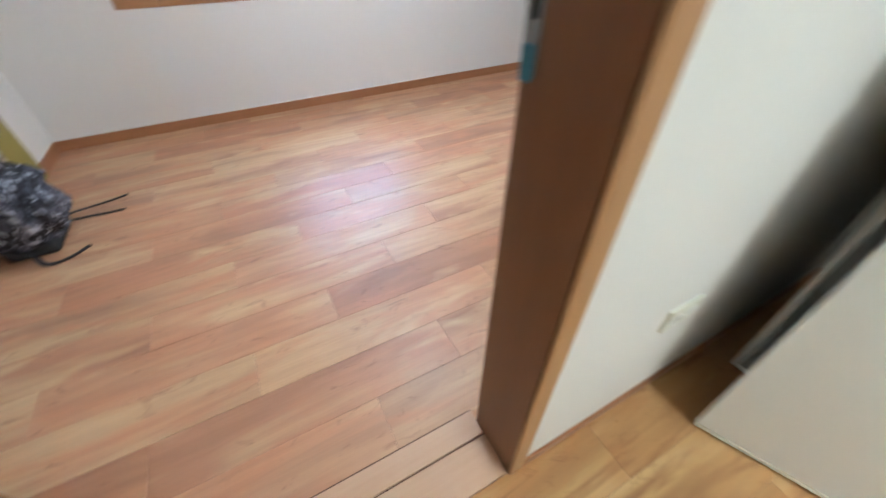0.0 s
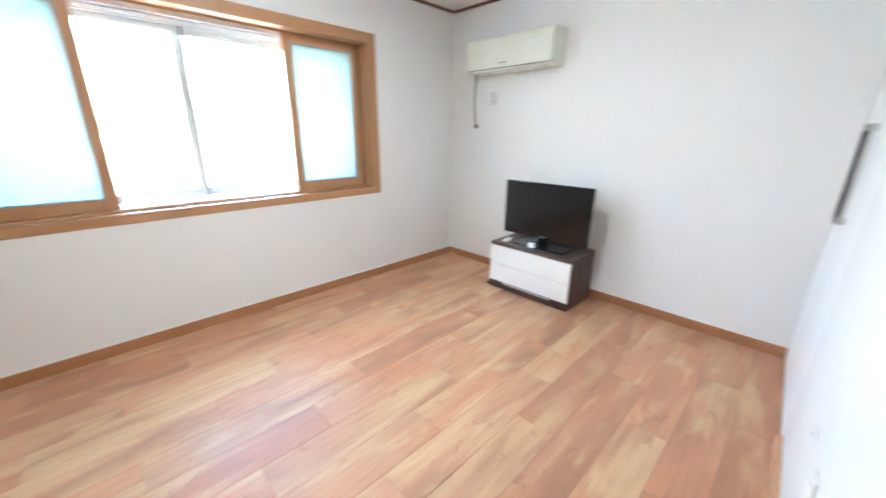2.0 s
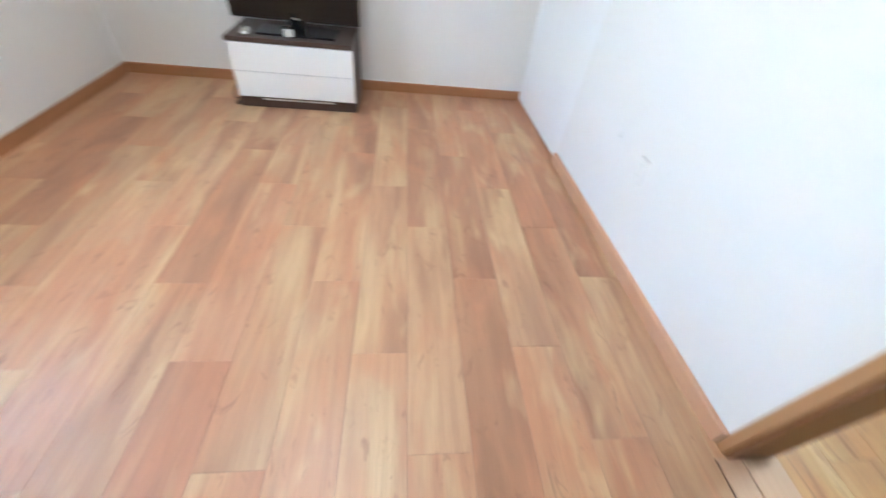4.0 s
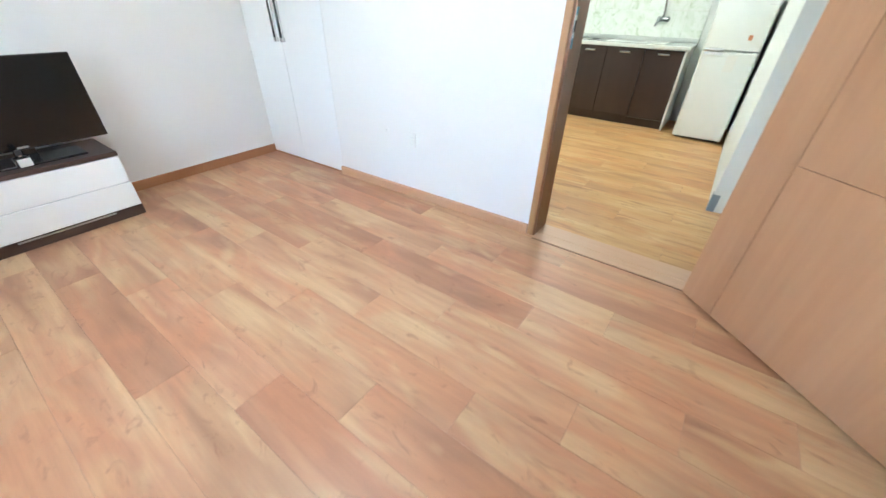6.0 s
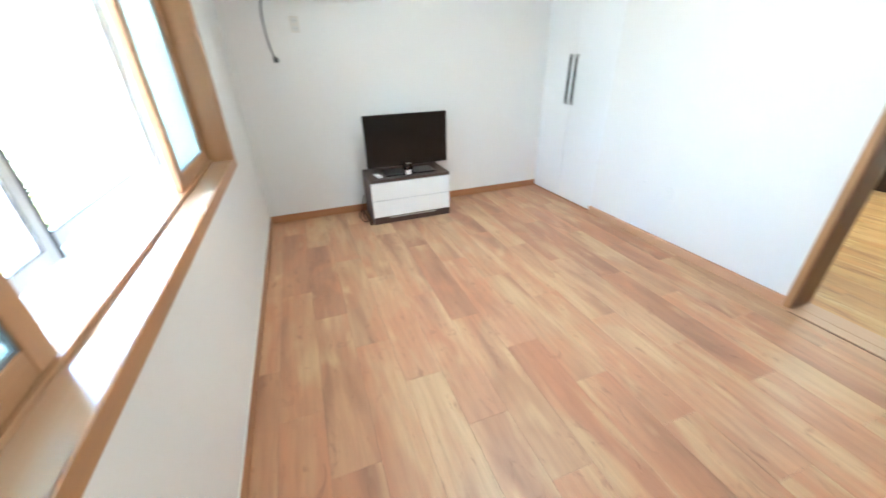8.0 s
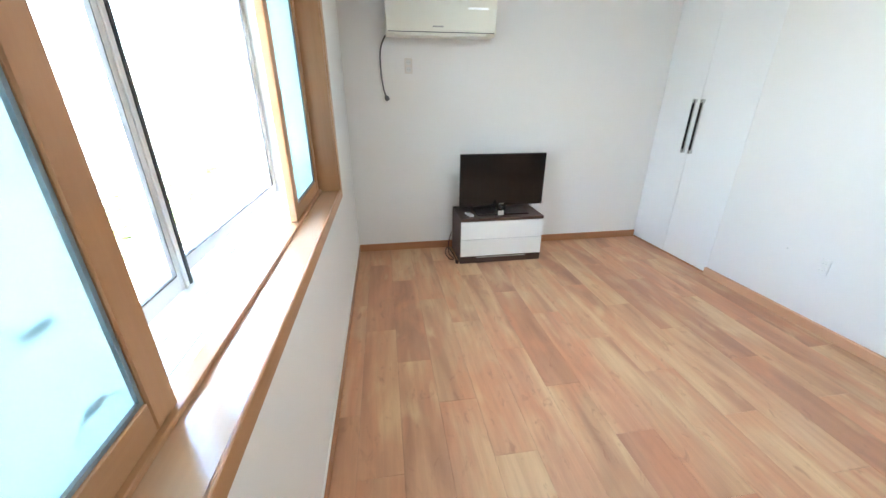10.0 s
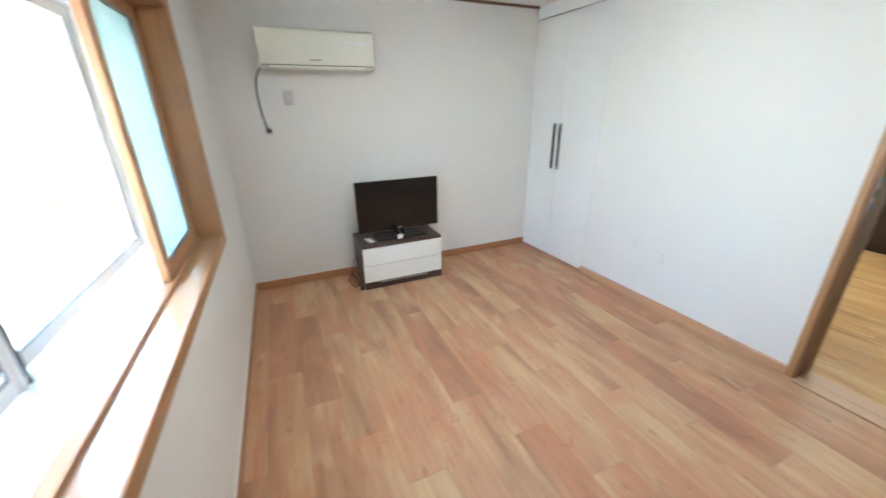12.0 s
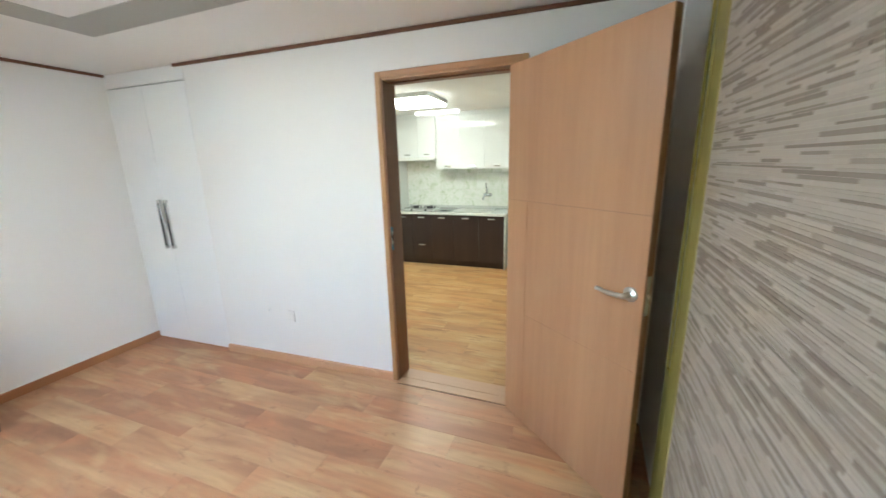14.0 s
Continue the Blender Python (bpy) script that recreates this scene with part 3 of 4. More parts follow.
part("outer_lining", boxes((IX0 + 0.03, SY + 0.0345, IZ1 - 0.03, IX1 - 0.03, OY + 0.11, IZ1 + 0.02)), M["pvc"], win)


def white_sash(x0, x1, y, gap_right):
    z0, z1, w, d = IZ0 + 0.013, IZ1 - 0.031, 0.05, 0.03
    s = part("outer_sash", boxes((x0, y, z0, x0 + w, y + d, z1), (x1 - w, y, z0, x1, y + d, z1), (x0 + w, y, z0, x1 - w, y + d, z0 + w), (x0 + w, y, z1 - w, x1 - w, y + d, z1), bevel=0.003), M["pvc_grey"], win)
    p = part("outer_pane", boxes((x0 + w - 0.005, y + 0.012, z0 + w - 0.005, x1 - w + 0.005, y + 0.017, z1 - w + 0.005)), M["glass"], s, "clear glass pane")
    p.visible_shadow = False
    part("seal", boxes((x0 + w, y - 0.001, z0 + w, x0 + w + 0.004, y + 0.011, z1 - w), (x1 - w - 0.004, y - 0.001, z0 + w, x1 - w, y + 0.011, z1 - w),
                       (x0 + w + 0.004, y - 0.001, z0 + w, x1 - w - 0.004, y + 0.011, z0 + w + 0.004)), M["cable"], s)
    if gap_right:
        part("brush_seal", boxes((x1 + 0.0005, y - 0.002, z0, x1 + 0.014, y + d + 0.010, z1)), M["black"], s)
        part("ridge", boxes((x1 - 0.030, y - 0.006, z0, x1 - 0.022, y - 0.0005, z1), bevel=0.001), M["pvc_grey"], s)
    return s


for y in (SY + 0.060, SY + 0.105, OY - 0.022, OY + 0.036):
    part("head_track", boxes((IX0 + 0.031, y, IZ1 - 0.046, IX1 - 0.031, y + 0.006, IZ1 - 0.0305), bevel=0.0015), M["pvc_grey"], win)
white_sash(IX0 + 0.032, 1.208, OY, True)
white_sash(1.163, IX1 - 0.032, OY + 0.042, False)
for x in (1.46, 1.82, 1.87):
    part("sill_clip", boxes((x, OY - 0.03, IZ0 + 0.0042, x + 0.02, OY - 0.012, IZ0 + 0.016), bevel=0.003), M["pvc"], win)

# ---- doorway and door ----
door = thing("door_1", (0, 0, 0), "oak-veneer door standing open into the room, lever handle", "door", kind="structure")
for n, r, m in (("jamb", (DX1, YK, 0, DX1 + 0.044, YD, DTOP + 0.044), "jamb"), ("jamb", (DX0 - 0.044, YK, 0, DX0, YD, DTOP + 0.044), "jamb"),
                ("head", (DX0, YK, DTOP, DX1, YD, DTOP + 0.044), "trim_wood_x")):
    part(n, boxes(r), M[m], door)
for y0, y1 in ((YD + 0.0005, YD + 0.010), (YK - 0.008, YK - 0.0005)):
    q = 0.012 if y0 > YK else 0.001
    for r, m in (((DX1 + q, y0, 0, DX1 + 0.048, y1, DTOP + 0.048), "casing"), ((DX0 - 0.048, y0, 0, DX0 - q, y1, DTOP + 0.048), "casing"), ((DX0 - q + 0.0005, y0, DTOP + q, DX1 + q - 0.0005, y1, DTOP + 0.048), "trim_wood_x")):
        part("casing", boxes(r, bevel=0.003), M[m], door)
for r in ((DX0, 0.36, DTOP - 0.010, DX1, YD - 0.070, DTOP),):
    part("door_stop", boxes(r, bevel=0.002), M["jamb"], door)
st = part("strike_plate", boxes((DX1 - 0.003, YD - 0.026, 0.995, DX1 + 0.0005, YD + 0.002, 1.15), bevel=0.001), M["tap_chrome"], door, "steel strike plate with blue film left on")
part("latch_hole", boxes((DX1 - 0.0045, YD - 0.020, 1.055, DX1 - 0.0031, YD - 0.008, 1.10)), M["dark_void"], st)
part("film", boxes((DX1 - 0.0045, YD - 0.022, 0.99, DX1 - 0.0031, YD - 0.002, 1.03), (DX1 - 0.0045, YD - 0.022, 1.12, DX1 - 0.0031, YD - 0.002, 1.15)), M["blue_tape"], st)
# leaf: hinge line at its local origin, the kitchen face at local y = 0
LEAF, LT = 0.847, 0.038
ang = math.degrees(math.atan2(1.112 - 0.548, -0.612 - 0.018))
lm = pose(0.018, 0.548, 0.0, 0, 0, ang)
LZ0, LZ1 = 0.012, 2.045
leaf = part("leaf", boxes((0.0, 0.001, LZ0, LEAF, LT - 0.001, LZ1), bevel=0.002), M["leaf_core"], door, at=lm)
# face boards with grooves between
GX, GZ1, GZ0 = 0.163, 1.352, 0.712
for side in (0, 1):
    y0, y1 = (-0.003, 0.001) if side == 0 else (LT - 0.001, LT + 0.003)
    for a, b, c, d in ((0.001, GZ1 + 0.0011, LEAF - 0.001, LZ1 - 0.001), (0.001, LZ0 + 0.001, GX - 0.0014, GZ1 - 0.0011), (GX + 0.0014, GZ0 + 0.0007, LEAF - 0.001, GZ1 - 0.0011), (GX + 0.0014, LZ0 + 0.001, LEAF - 0.001, GZ0 - 0.0007)):
        part("face_board", boxes((a, y0, b, c, y1, d)), M["leaf"], leaf)
for side, sg in ((0, -1), (1, 1)):
    y = -0.003 if side == 0 else LT + 0.003
    hx, hz = 0.791, 1.035
    rose = lathe([(0.001, 0.0), (0.030, 0.0), (0.030, 0.005), (0.024, 0.010), (0.012, 0.013), (0.011, 0.045), (0.001, 0.046)], 24)
    rot = Matrix.Rotation(radians(90 if side == 0 else -90), 4, "X")
    hd = part("door_handle", rose, M["steel"], leaf, "satin steel lever handle", at=Matrix.Translation((hx, y, hz)) @ rot, smooth=True)
    pts = smooth_curve([(hx + 0.004, y + sg * 0.045, hz), (hx - 0.03, y + sg * 0.049, hz - 0.002), (hx - 0.08, y + sg * 0.048, hz - 0.004), (hx - 0.128, y + sg * 0.044, hz - 0.001)], 6)
    lev = tube(pts, [0.011] * 6 + [0.010] * 6 + [0.0085] * (len(pts) - 12), 12)
    part("lever", lev, M["steel"], leaf, "curved satin steel lever", smooth=True)
part("latch_plate", boxes((LEAF - 0.0005, 0.008, 0.96, LEAF + 0.002, LT - 0.008, 1.12)), M["steel"], leaf)
part("latch_bolt", boxes((LEAF + 0.002, 0.012, 1.03, LEAF + 0.012, LT - 0.012, 1.05), bevel=0.003), M["steel"], leaf)
for z in (0.22, 0.735, 1.78):
    h = part("hinge", tube([(-0.012, LT + 0.006, z), (-0.012, LT + 0.006, z + 0.09)], 0.007, 10), M["brass"], leaf, "aged brass hinge")
    part("hinge_plate", boxes((-0.004, 0.006, z, -0.0002, LT + 0.004, z + 0.09), (-0.030, LT + 0.004, z, -0.012, LT + 0.008, z + 0.09), bevel=0.001), M["brass"], h)
# threshold boards
th = thing("threshold", (0, 0, 0), "low wooden threshold of parallel strips in the doorway", "threshold", kind="structure")
part("threshold_board", boxes((DX0, YK + 0.0, 0, DX1, 0.446, 0.007), bevel=0.0015), M["pale_threshold"], th, "pale worn board")
part("threshold_rail", boxes((DX0, 0.450, 0, DX1, 0.525, 0.008), bevel=0.002), M["pale_threshold"], th)
# dark strip that paints the shadow gap between threshold and planks
part("sealant_line", boxes((DX0, 0.5255, 0, DX1, 0.530, 0.002)), M["screed"], th, "dark strip standing for the shadow gap at the threshold")

# ---- built-in closet ----
closet = thing("built_in_closet", (0, 0, 0), "white built-in closet with two flush doors and long bar handles", "closet")
closet.matrix_basis = askew()
CY = YS - 0.001
part("body", boxes((2.476, YK - 0.195, 0.0, 2.494, CY - 0.021, CEIL - 0.002), (XE - 0.03, YK - 0.195, 0.0, XE - 0.002, CY - 0.021, CEIL - 0.002), (2.494, YK - 0.195, 0.02, XE - 0.02, CY - 0.021, 0.04), (2.494, YK - 0.195, 2.20, XE - 0.02, CY - 0.021, 2.22)), M["dark_void"], closet)
part("plinth", boxes((2.456, CY - 0.016, 0.0, XE - 0.002, CY - 0.003, 0.012)), M["base_x"], closet)
part("top_panel", boxes((2.456, CY - 0.02, 2.216, XE - 0.001, CY + 0.001, CEIL - 0.004), bevel=0.001), M["closet"], closet)
for x0, x1, hx in ((2.4545, 2.926, 2.889), (2.9285, XE - 0.002, 2.965)):
    d = part("closet_door", boxes((x0, CY - 0.02, 0.016, x1, CY + 0.001, 2.208), bevel=0.0015), M["closet"], closet)
    h = part("bar_handle", boxes((hx - 0.0065, CY + 0.016, 0.928, hx + 0.0065, CY + 0.034, 1.292), bevel=0.004, seg=2), M["black_gloss"], d, "black bar handle with chrome ends")
    part("handle_rim", boxes((hx - 0.012, CY + 0.012, 0.910, hx - 0.007, CY + 0.026, 1.31), (hx + 0.007, CY + 0.012, 0.910, hx + 0.012, CY + 0.026, 1.31), bevel=0.001), M["chrome"], d)
    for z0 in (0.900, 1.290):
        part("handle_end", boxes((hx - 0.0105, CY + 0.001, z0, hx + 0.0105, CY + 0.033, z0 + 0.03), bevel=0.005, seg=2), M["chrome"], d)

# ---- plain outlets and switches ----


def outlet(at, rz, w, h, sockets, label, plate="plastic_white"):
    o = thing("wall_outlet", at, label, "outlet", rz=rz)
    part("plate", boxes((-w / 2, -0.009, -h / 2, w / 2, 0, h / 2), bevel=0.003, seg=2), M[plate], o)
    for sx, sz in sockets:
        ring = lathe([(0.001, 0.0), (0.020, 0.0), (0.020, 0.003), (0.017, 0.003), (0.016, 0.0012), (0.001, 0.0012)], 20)
        part("socket", ring, M["outlet_grey"] if plate == "beige" else M["plastic_white"], o, at=Matrix.Translation((sx, -0.009, sz)) @ Matrix.Rotation(radians(90), 4, "X"))
        part("pin_holes", boxes((sx - 0.011, -0.0112, sz - 0.003, sx - 0.005, -0.0104, sz + 0.003), (sx + 0.005, -0.0112, sz - 0.003, sx + 0.011, -0.0104, sz + 0.003)), M["outlet_grey"] if plate != "beige" else M["grey_band"], o)
    return o


outlet((XE - 0.0005, 2.850, 1.556), -90, 0.062, 0.108, ((0, 0.026), (0, -0.026)), "ivory double wall outlet under the air conditioner", "beige")
outlet((1.735, ys(1.735) + 0.0005, 0.402), 180 + SKEW, 0.060, 0.098, ((0.002, 0.022), (-0.002, -0.022)), "white double wall outlet above the skirting", "paper")
outlet((1.25, YK - 0.0005, 0.446), 0, 0.118, 0.075, ((-0.026, 0), (0.026, 0)), "ivory double wall outlet on the kitchen wall", "ivory")
nub = thing("cable_outlet", (1.950, ys(1.950) + 0.0005, 0.435), "small white aerial outlet on the white wall", "outlet", rz=180 + SKEW)
part("plate", boxes((-0.016, -0.004, -0.016, 0.016, 0, 0.016), bevel=0.002, seg=2), M["paper"], nub)
part("plug_hole", lathe([(0.001, 0), (0.005, 0), (0.005, 0.004), (0.001, 0.004)], 12), M["steel"], nub, at=Matrix.Translation((0, -0.004, 0)) @ Matrix.Rotation(radians(90), 4, "X"))

# ---- television bench, television and small things ----
CX, CY0, CY1, CT = 2.935, 1.768, 2.487, 0.405
bench = thing("television_bench", (0, 0, 0), "low dark-brown bench with two white drawers by the wall", "television bench")
part("top", boxes((CX, CY0, CT - 0.026, 3.328, CY1, CT), bevel=0.003), M["wenge"], bench)
part("side", boxes((CX + 0.018, CY0, 0, 3.328, CY0 + 0.018, CT - 0.026)), M["wenge"], bench)
part("side", boxes((CX + 0.018, CY1 - 0.018, 0, 3.328, CY1, CT - 0.026)), M["wenge"], bench)
part("back", boxes((3.318, CY0 + 0.018, 0.05, 3.328, CY1 - 0.018, CT - 0.026)), M["wenge"], bench)
part("plinth", boxes((CX + 0.004, CY0 + 0.0, 0, CX + 0.018, CY1, 0.062), bevel=0.002), M["wenge"], bench)
part("pull_strip", boxes((CX + 0.0, CY0 + 0.14, 0.050, CX + 0.004, CY1 - 0.14, 0.058)), M["alu"], bench)
for z0, z1 in ((0.066, 0.216), (0.221, 0.374)):
    dr = part("drawer", boxes((CX + 0.001, CY0 + 0.002, z0, CX + 0.018, CY1 - 0.002, z1), bevel=0.0015), M["gloss_white"], bench, "gloss white drawer front")
    part("groove", boxes((CX + 0.006, CY0 + 0.004, z1 - 0.004, CX + 0.016, CY1 - 0.004, z1 + 0.003)), M["alu"], dr)

TY0, TY1, TZ0, TZ1, TX = 1.735, 2.472, 0.468, 0.905, 3.085
tv = thing("television", (TX, (TY0 + TY1) / 2, CT), "black flat television switched off, on a glossy black stand", "television")
hw = (TY1 - TY0) / 2
bz0, bz1 = TZ0 - CT, TZ1 - CT
bm = bmesh.new()
box(bm, 0.0, -hw, bz0, 0.028, hw, bz1, bevel=0.006, seg=2)
part("case", bm, M["black_gloss"], tv)
part("back_shell", boxes((0.028, -hw * 0.72, bz0 + 0.04, 0.062, hw * 0.72, bz1 - 0.06), bevel=0.02, seg=2), M["black"], tv)
part("screen", boxes((-0.0015, -hw + 0.022, bz0 + 0.032, 0.001, hw - 0.022, bz1 - 0.020)), M["screen"], tv, "dark glossy screen")
part("mark", boxes((-0.0035, -0.022, bz0 + 0.010, -0.0005, 0.022, bz0 + 0.019)), M["steel"], tv)
part("neck", boxes((0.012, -0.045, 0.010, 0.045, 0.045, bz0 + 0.05), bevel=0.008, seg=2), M["black_gloss"], tv)
part("stand_base", boxes((-0.085, -0.225, 0.0, 0.115, 0.225, 0.011), bevel=0.005, seg=2), M["black_gloss"], tv, "glossy black base plate")

rem = thing("remote_control", (3.04, 2.395, CT), "small white remote control on the bench", "remote control", rz=12)
part("case", boxes((-0.055, -0.021, 0, 0.055, 0.021, 0.016), bevel=0.006, seg=3), M["plastic_white"], rem, smooth=True)
part("display", boxes((0.012, -0.014, 0.0155, 0.045, 0.014, 0.0168)), M["pale_green"], rem)
for k in range(3):
    part("button", boxes((-0.040 + k * 0.016, -0.008, 0.0155, -0.032 + k * 0.016, 0.008, 0.0178), bevel=0.001), M["ivory"], rem)

bot = thing("glass_bottle", (3.005, 2.138, CT), "square clear glass bottle with a dark cap on the bench", "bottle", rz=8)
part("body", boxes((-0.020, -0.032, 0.0, 0.020, 0.032, 0.055), bevel=0.006, seg=2), M["bottle_glass"], bot, smooth=True)
part("collar", lathe([(0.001, 0), (0.009, 0), (0.009, 0.008), (0.001, 0.008)], 16), M["chrome"], bot, at=Matrix.Translation((0, 0, 0.055)))
part("cap", lathe([(0.001, 0), (0.012, 0), (0.0125, 0.02), (0.010, 0.024), (0.001, 0.025)], 16), M["black"], bot, at=Matrix.Translation((0, 0, 0.063)), smooth=True)
# white plate that stands in for the pale reflections in the glass
part("tag", boxes((-0.0215, -0.026, 0.006, -0.0203, 0.026, 0.046)), M["plastic_white"], bot)

cord = thing("power_cord", (0, 0, 0), "brown power cord looped on the floor by the bench", "cable")
pts = smooth_curve([(3.32, 2.495, 0.16), (3.27, 2.53, 0.08), (3.16, 2.545, 0.008), (3.05, 2.52, 0.006), (3.04, 2.56, 0.008), (3.13, 2.585, 0.03), (3.20, 2.55, 0.055), (3.10, 2.515, 0.02), (2.98, 2.505, 0.006)], 8)
part("wire", tube(pts, 0.0042, 6), M["brown_cable"], cord, smooth=True)
part("plug", boxes((2.945, 2.498, 0.0, 2.985, 2.522, 0.022), bevel=0.006, seg=2), M["brown_cable"], cord)

# ---- air conditioner ----
ac = thing("air_conditioner", (0, 0, 0), "ivory wall-mounted air conditioner, closed, with its plug hanging", "air conditioner")
AX, AY0, AY1, AZ0, AZ1 = 3.165, 2.205, 3.015, 1.722, 2.003
prof = [(XE, AZ0 + 0.03), (XE, AZ1), (AX + 0.035, AZ1), (AX + 0.012, AZ1 - 0.012), (AX + 0.002, AZ1 - 0.04), (AX, AZ0 + 0.055), (AX + 0.006, AZ0 + 0.045), (AX + 0.03, AZ0 + 0.03)]
part("case", prism(prof, AY0, AY1), M["ivory"], ac, smooth=True)
part("front_panel", prism([(AX - 0.004, AZ0 + 0.056), (AX - 0.003, AZ1 - 0.045), (AX + 0.009, AZ1 - 0.012), (AX + 0.014, AZ1 - 0.012), (AX + 0.003, AZ1 - 0.045), (AX + 0.002, AZ0 + 0.056)], AY0 + 0.006, AY1 - 0.006), M["ivory"], ac, smooth=True)
part("louvre", prism([(AX + 0.010, AZ0 + 0.026), (AX + 0.012, AZ0 + 0.044), (AX + 0.05, AZ0 + 0.036), (AX + 0.13, AZ0 + 0.022), (AX + 0.09, AZ0 + 0.018)], AY0 + 0.075, AY1 - 0.06), M["ivory"], ac, smooth=True)
part("slot", boxes((AX + 0.004, AY0 + 0.012, AZ0 + 0.0435, AX + 0.02, AY1 - 0.012, AZ0 + 0.0535)), M["cable"], ac)
part("mark", boxes((AX - 0.0052, 2.60, AZ0 + 0.075, AX - 0.0035, 2.68, AZ0 + 0.085)), M["grey_band"], ac)
part("display", boxes((AX - 0.0050, 2.27, AZ0 + 0.19, AX - 0.0028, 2.42, AZ0 + 0.205)), M["gloss_white"], ac)
pts = smooth_curve([(XE - 0.05, 3.018, AZ0 + 0.035), (XE - 0.02, 3.05, 1.70), (XE - 0.012, 3.066, 1.62), (XE - 0.010, 3.063, 1.48), (XE - 0.010, 3.05, 1.38), (XE - 0.014, 3.035, 1.335)], 7)
part("power_lead", tube(pts, 0.0055, 8), M["cable"], ac, "grey lead", smooth=True)
part("plug", lathe([(0.001, 0), (0.016, 0), (0.019, 0.012), (0.014, 0.03), (0.006, 0.04), (0.001, 0.04)], 14), M["cable"], ac, at=pose(XE - 0.016, 3.022, 1.310, -30, -20, 0), smooth=True)

# ---- backpack leaning on the stone wall ----


def backpack():
    b = thing("backpack", (-0.580, 2.225, 0), "black and grey camouflage backpack slumped against the wall, straps trailing", "backpack")
    bm = bmesh.new()
    bmesh.ops.create_uvsphere(bm, u_segments=40, v_segments=26, radius=1.0)
    lean = Matrix.Rotation(radians(-12), 4, "Y")
    for v in bm.verts:
        x, y, z = v.co
        f = lambda a, p: math.copysign(abs(a) ** p, a)
        x, y, z = f(x, 0.75), f(y, 0.72), f(z, 0.75)
        w = 1.0 - 0.20 * max(0, z) ** 2
        n = noise.noise(Vector((x, y, z)) * 2.2) * 0.05 + noise.noise(Vector((x, y, z)) * 6) * 0.02
        p = Vector((x * (0.140 + n) * (1.0 - 0.22 * z), y * (0.188 + n) * w, z * 0.200))
        v.co = lean @ p + Vector((-0.005, 0, 0.205))
    low = min(v.co.z for v in bm.verts)
    for v in bm.verts:
        v.co.z = max(v.co.z - low, 0.0) if v.co.z - low > 0.012 else 0.0
    part("bag", bm, M["camo"], b, smooth=True)
    # front pocket
    bm = bmesh.new()
    bmesh.ops.create_uvsphere(bm, u_segments=28, v_segments=18, radius=1.0)
    for v in bm.verts:
        x, y, z = (math.copysign(abs(a) ** 0.7, a) for a in v.co)
        n = noise.noise(Vector((x, y, z)) * 3) * 0.012
        v.co = lean @ Vector((0.105 + x * (0.05 + n), y * (0.125 + n), -0.055 + z * 0.085)) + Vector((0, 0, 0.205))
    part("pocket", bm, M["camo"], b, smooth=True)
    part("base", boxes((-0.09, -0.155, 0.0, 0.105, 0.11, 0.055), bevel=0.026, seg=3), M["webbing"], b, smooth=True)
    top = [lean @ Vector(p) + Vector((0, 0, 0.205)) for p in ((-0.06, -0.045, 0.175), (-0.065, -0.03, 0.215), (-0.065, 0.03, 0.215), (-0.06, 0.045, 0.175))]
    part("top_handle", tube(smooth_curve(top, 6), 0.009, 8), M["webbing"], b, smooth=True)
    zip_pts = [lean @ Vector((0.135 - 0.05 * abs(t), 0.15 * t, 0.10 + 0.05 * (1 - t * t))) + Vector((0, 0, 0.205)) for t in (-1, -0.6, -0.2, 0.2, 0.6, 1)]
    part("zip", tube(smooth_curve(zip_pts, 4), 0.0035, 6), M["webbing"], b)
    for pts in (((0.10, 0.10, 0.05), (0.16, 0.15, 0.035), (0.24, 0.22, 0.012), (0.325, 0.268, 0.004)),
                ((0.12, 0.06, 0.035), (0.19, 0.085, 0.02), (0.26, 0.10, 0.008), (0.33, 0.108, 0.004)),
                ((0.02, -0.18, 0.03), (0.07, -0.245, 0.008), (0.15, -0.225, 0.004), (0.215, -0.165, 0.004))):
        part("strap", strap_band(smooth_curve(pts, 5), 0.018, 0.004), M["webbing"], b)
    part("shoulder_strap", strap_band(smooth_curve([(-0.10, -0.12, 0.30), (-0.12, -0.17, 0.20), (-0.06, -0.175, 0.08), (0.02, -0.155, 0.02)], 6), 0.05, 0.012), M["webbing"], b)
    return b


backpack()

# ---- kitchen ----
solid("wall_kitchen_south", boxes((KX0 - 0.15, KY - T, 0, KX1 + T, KY, KCEIL)), M["kitchen_paper"], "pale papered kitchen wall", "wall", "structure")
solid("wall_kitchen_east", boxes((KX1, KY, 0, KX1 + T, YK - 0.28, KCEIL)), M["kitchen_paper"], "pale papered kitchen wall", "wall", "structure")
solid("wall_kitchen_west", boxes((KX0 - 0.15, KY, 0, KX0, -0.55, KCEIL)), M["kitchen_paper"], "pale papered partition beside the fridge", "wall", "structure")
# the last box is an unseen piece added to block daylight from the hall
solid("wall_hall_west", boxes((-1.3, -0.70, 0, -1.2, YK, KCEIL), (-1.2, -0.70, 0, KX0 - 0.15, -0.60, KCEIL), (-1.3, YK, 0, XW - T, YK + 0.1, KCEIL)), M["kitchen_paper"], "pale papered hall wall with an added piece that shuts out daylight", "wall", "structure")
solid("ceiling_kitchen", boxes((-1.3, KY - T, KCEIL, KX1 + T, YK, KCEIL + 0.16)), M["ceiling"], "white papered kitchen ceiling", "ceiling", "structure")
solid("trim_cornice_kitchen", boxes((KX0, KY, KCEIL - 0.022, 0.60, KY + 0.018, KCEIL - 0.001)), M["crown_x"], "thin dark brown cornice strip under the ceiling", "cornice", "structure")
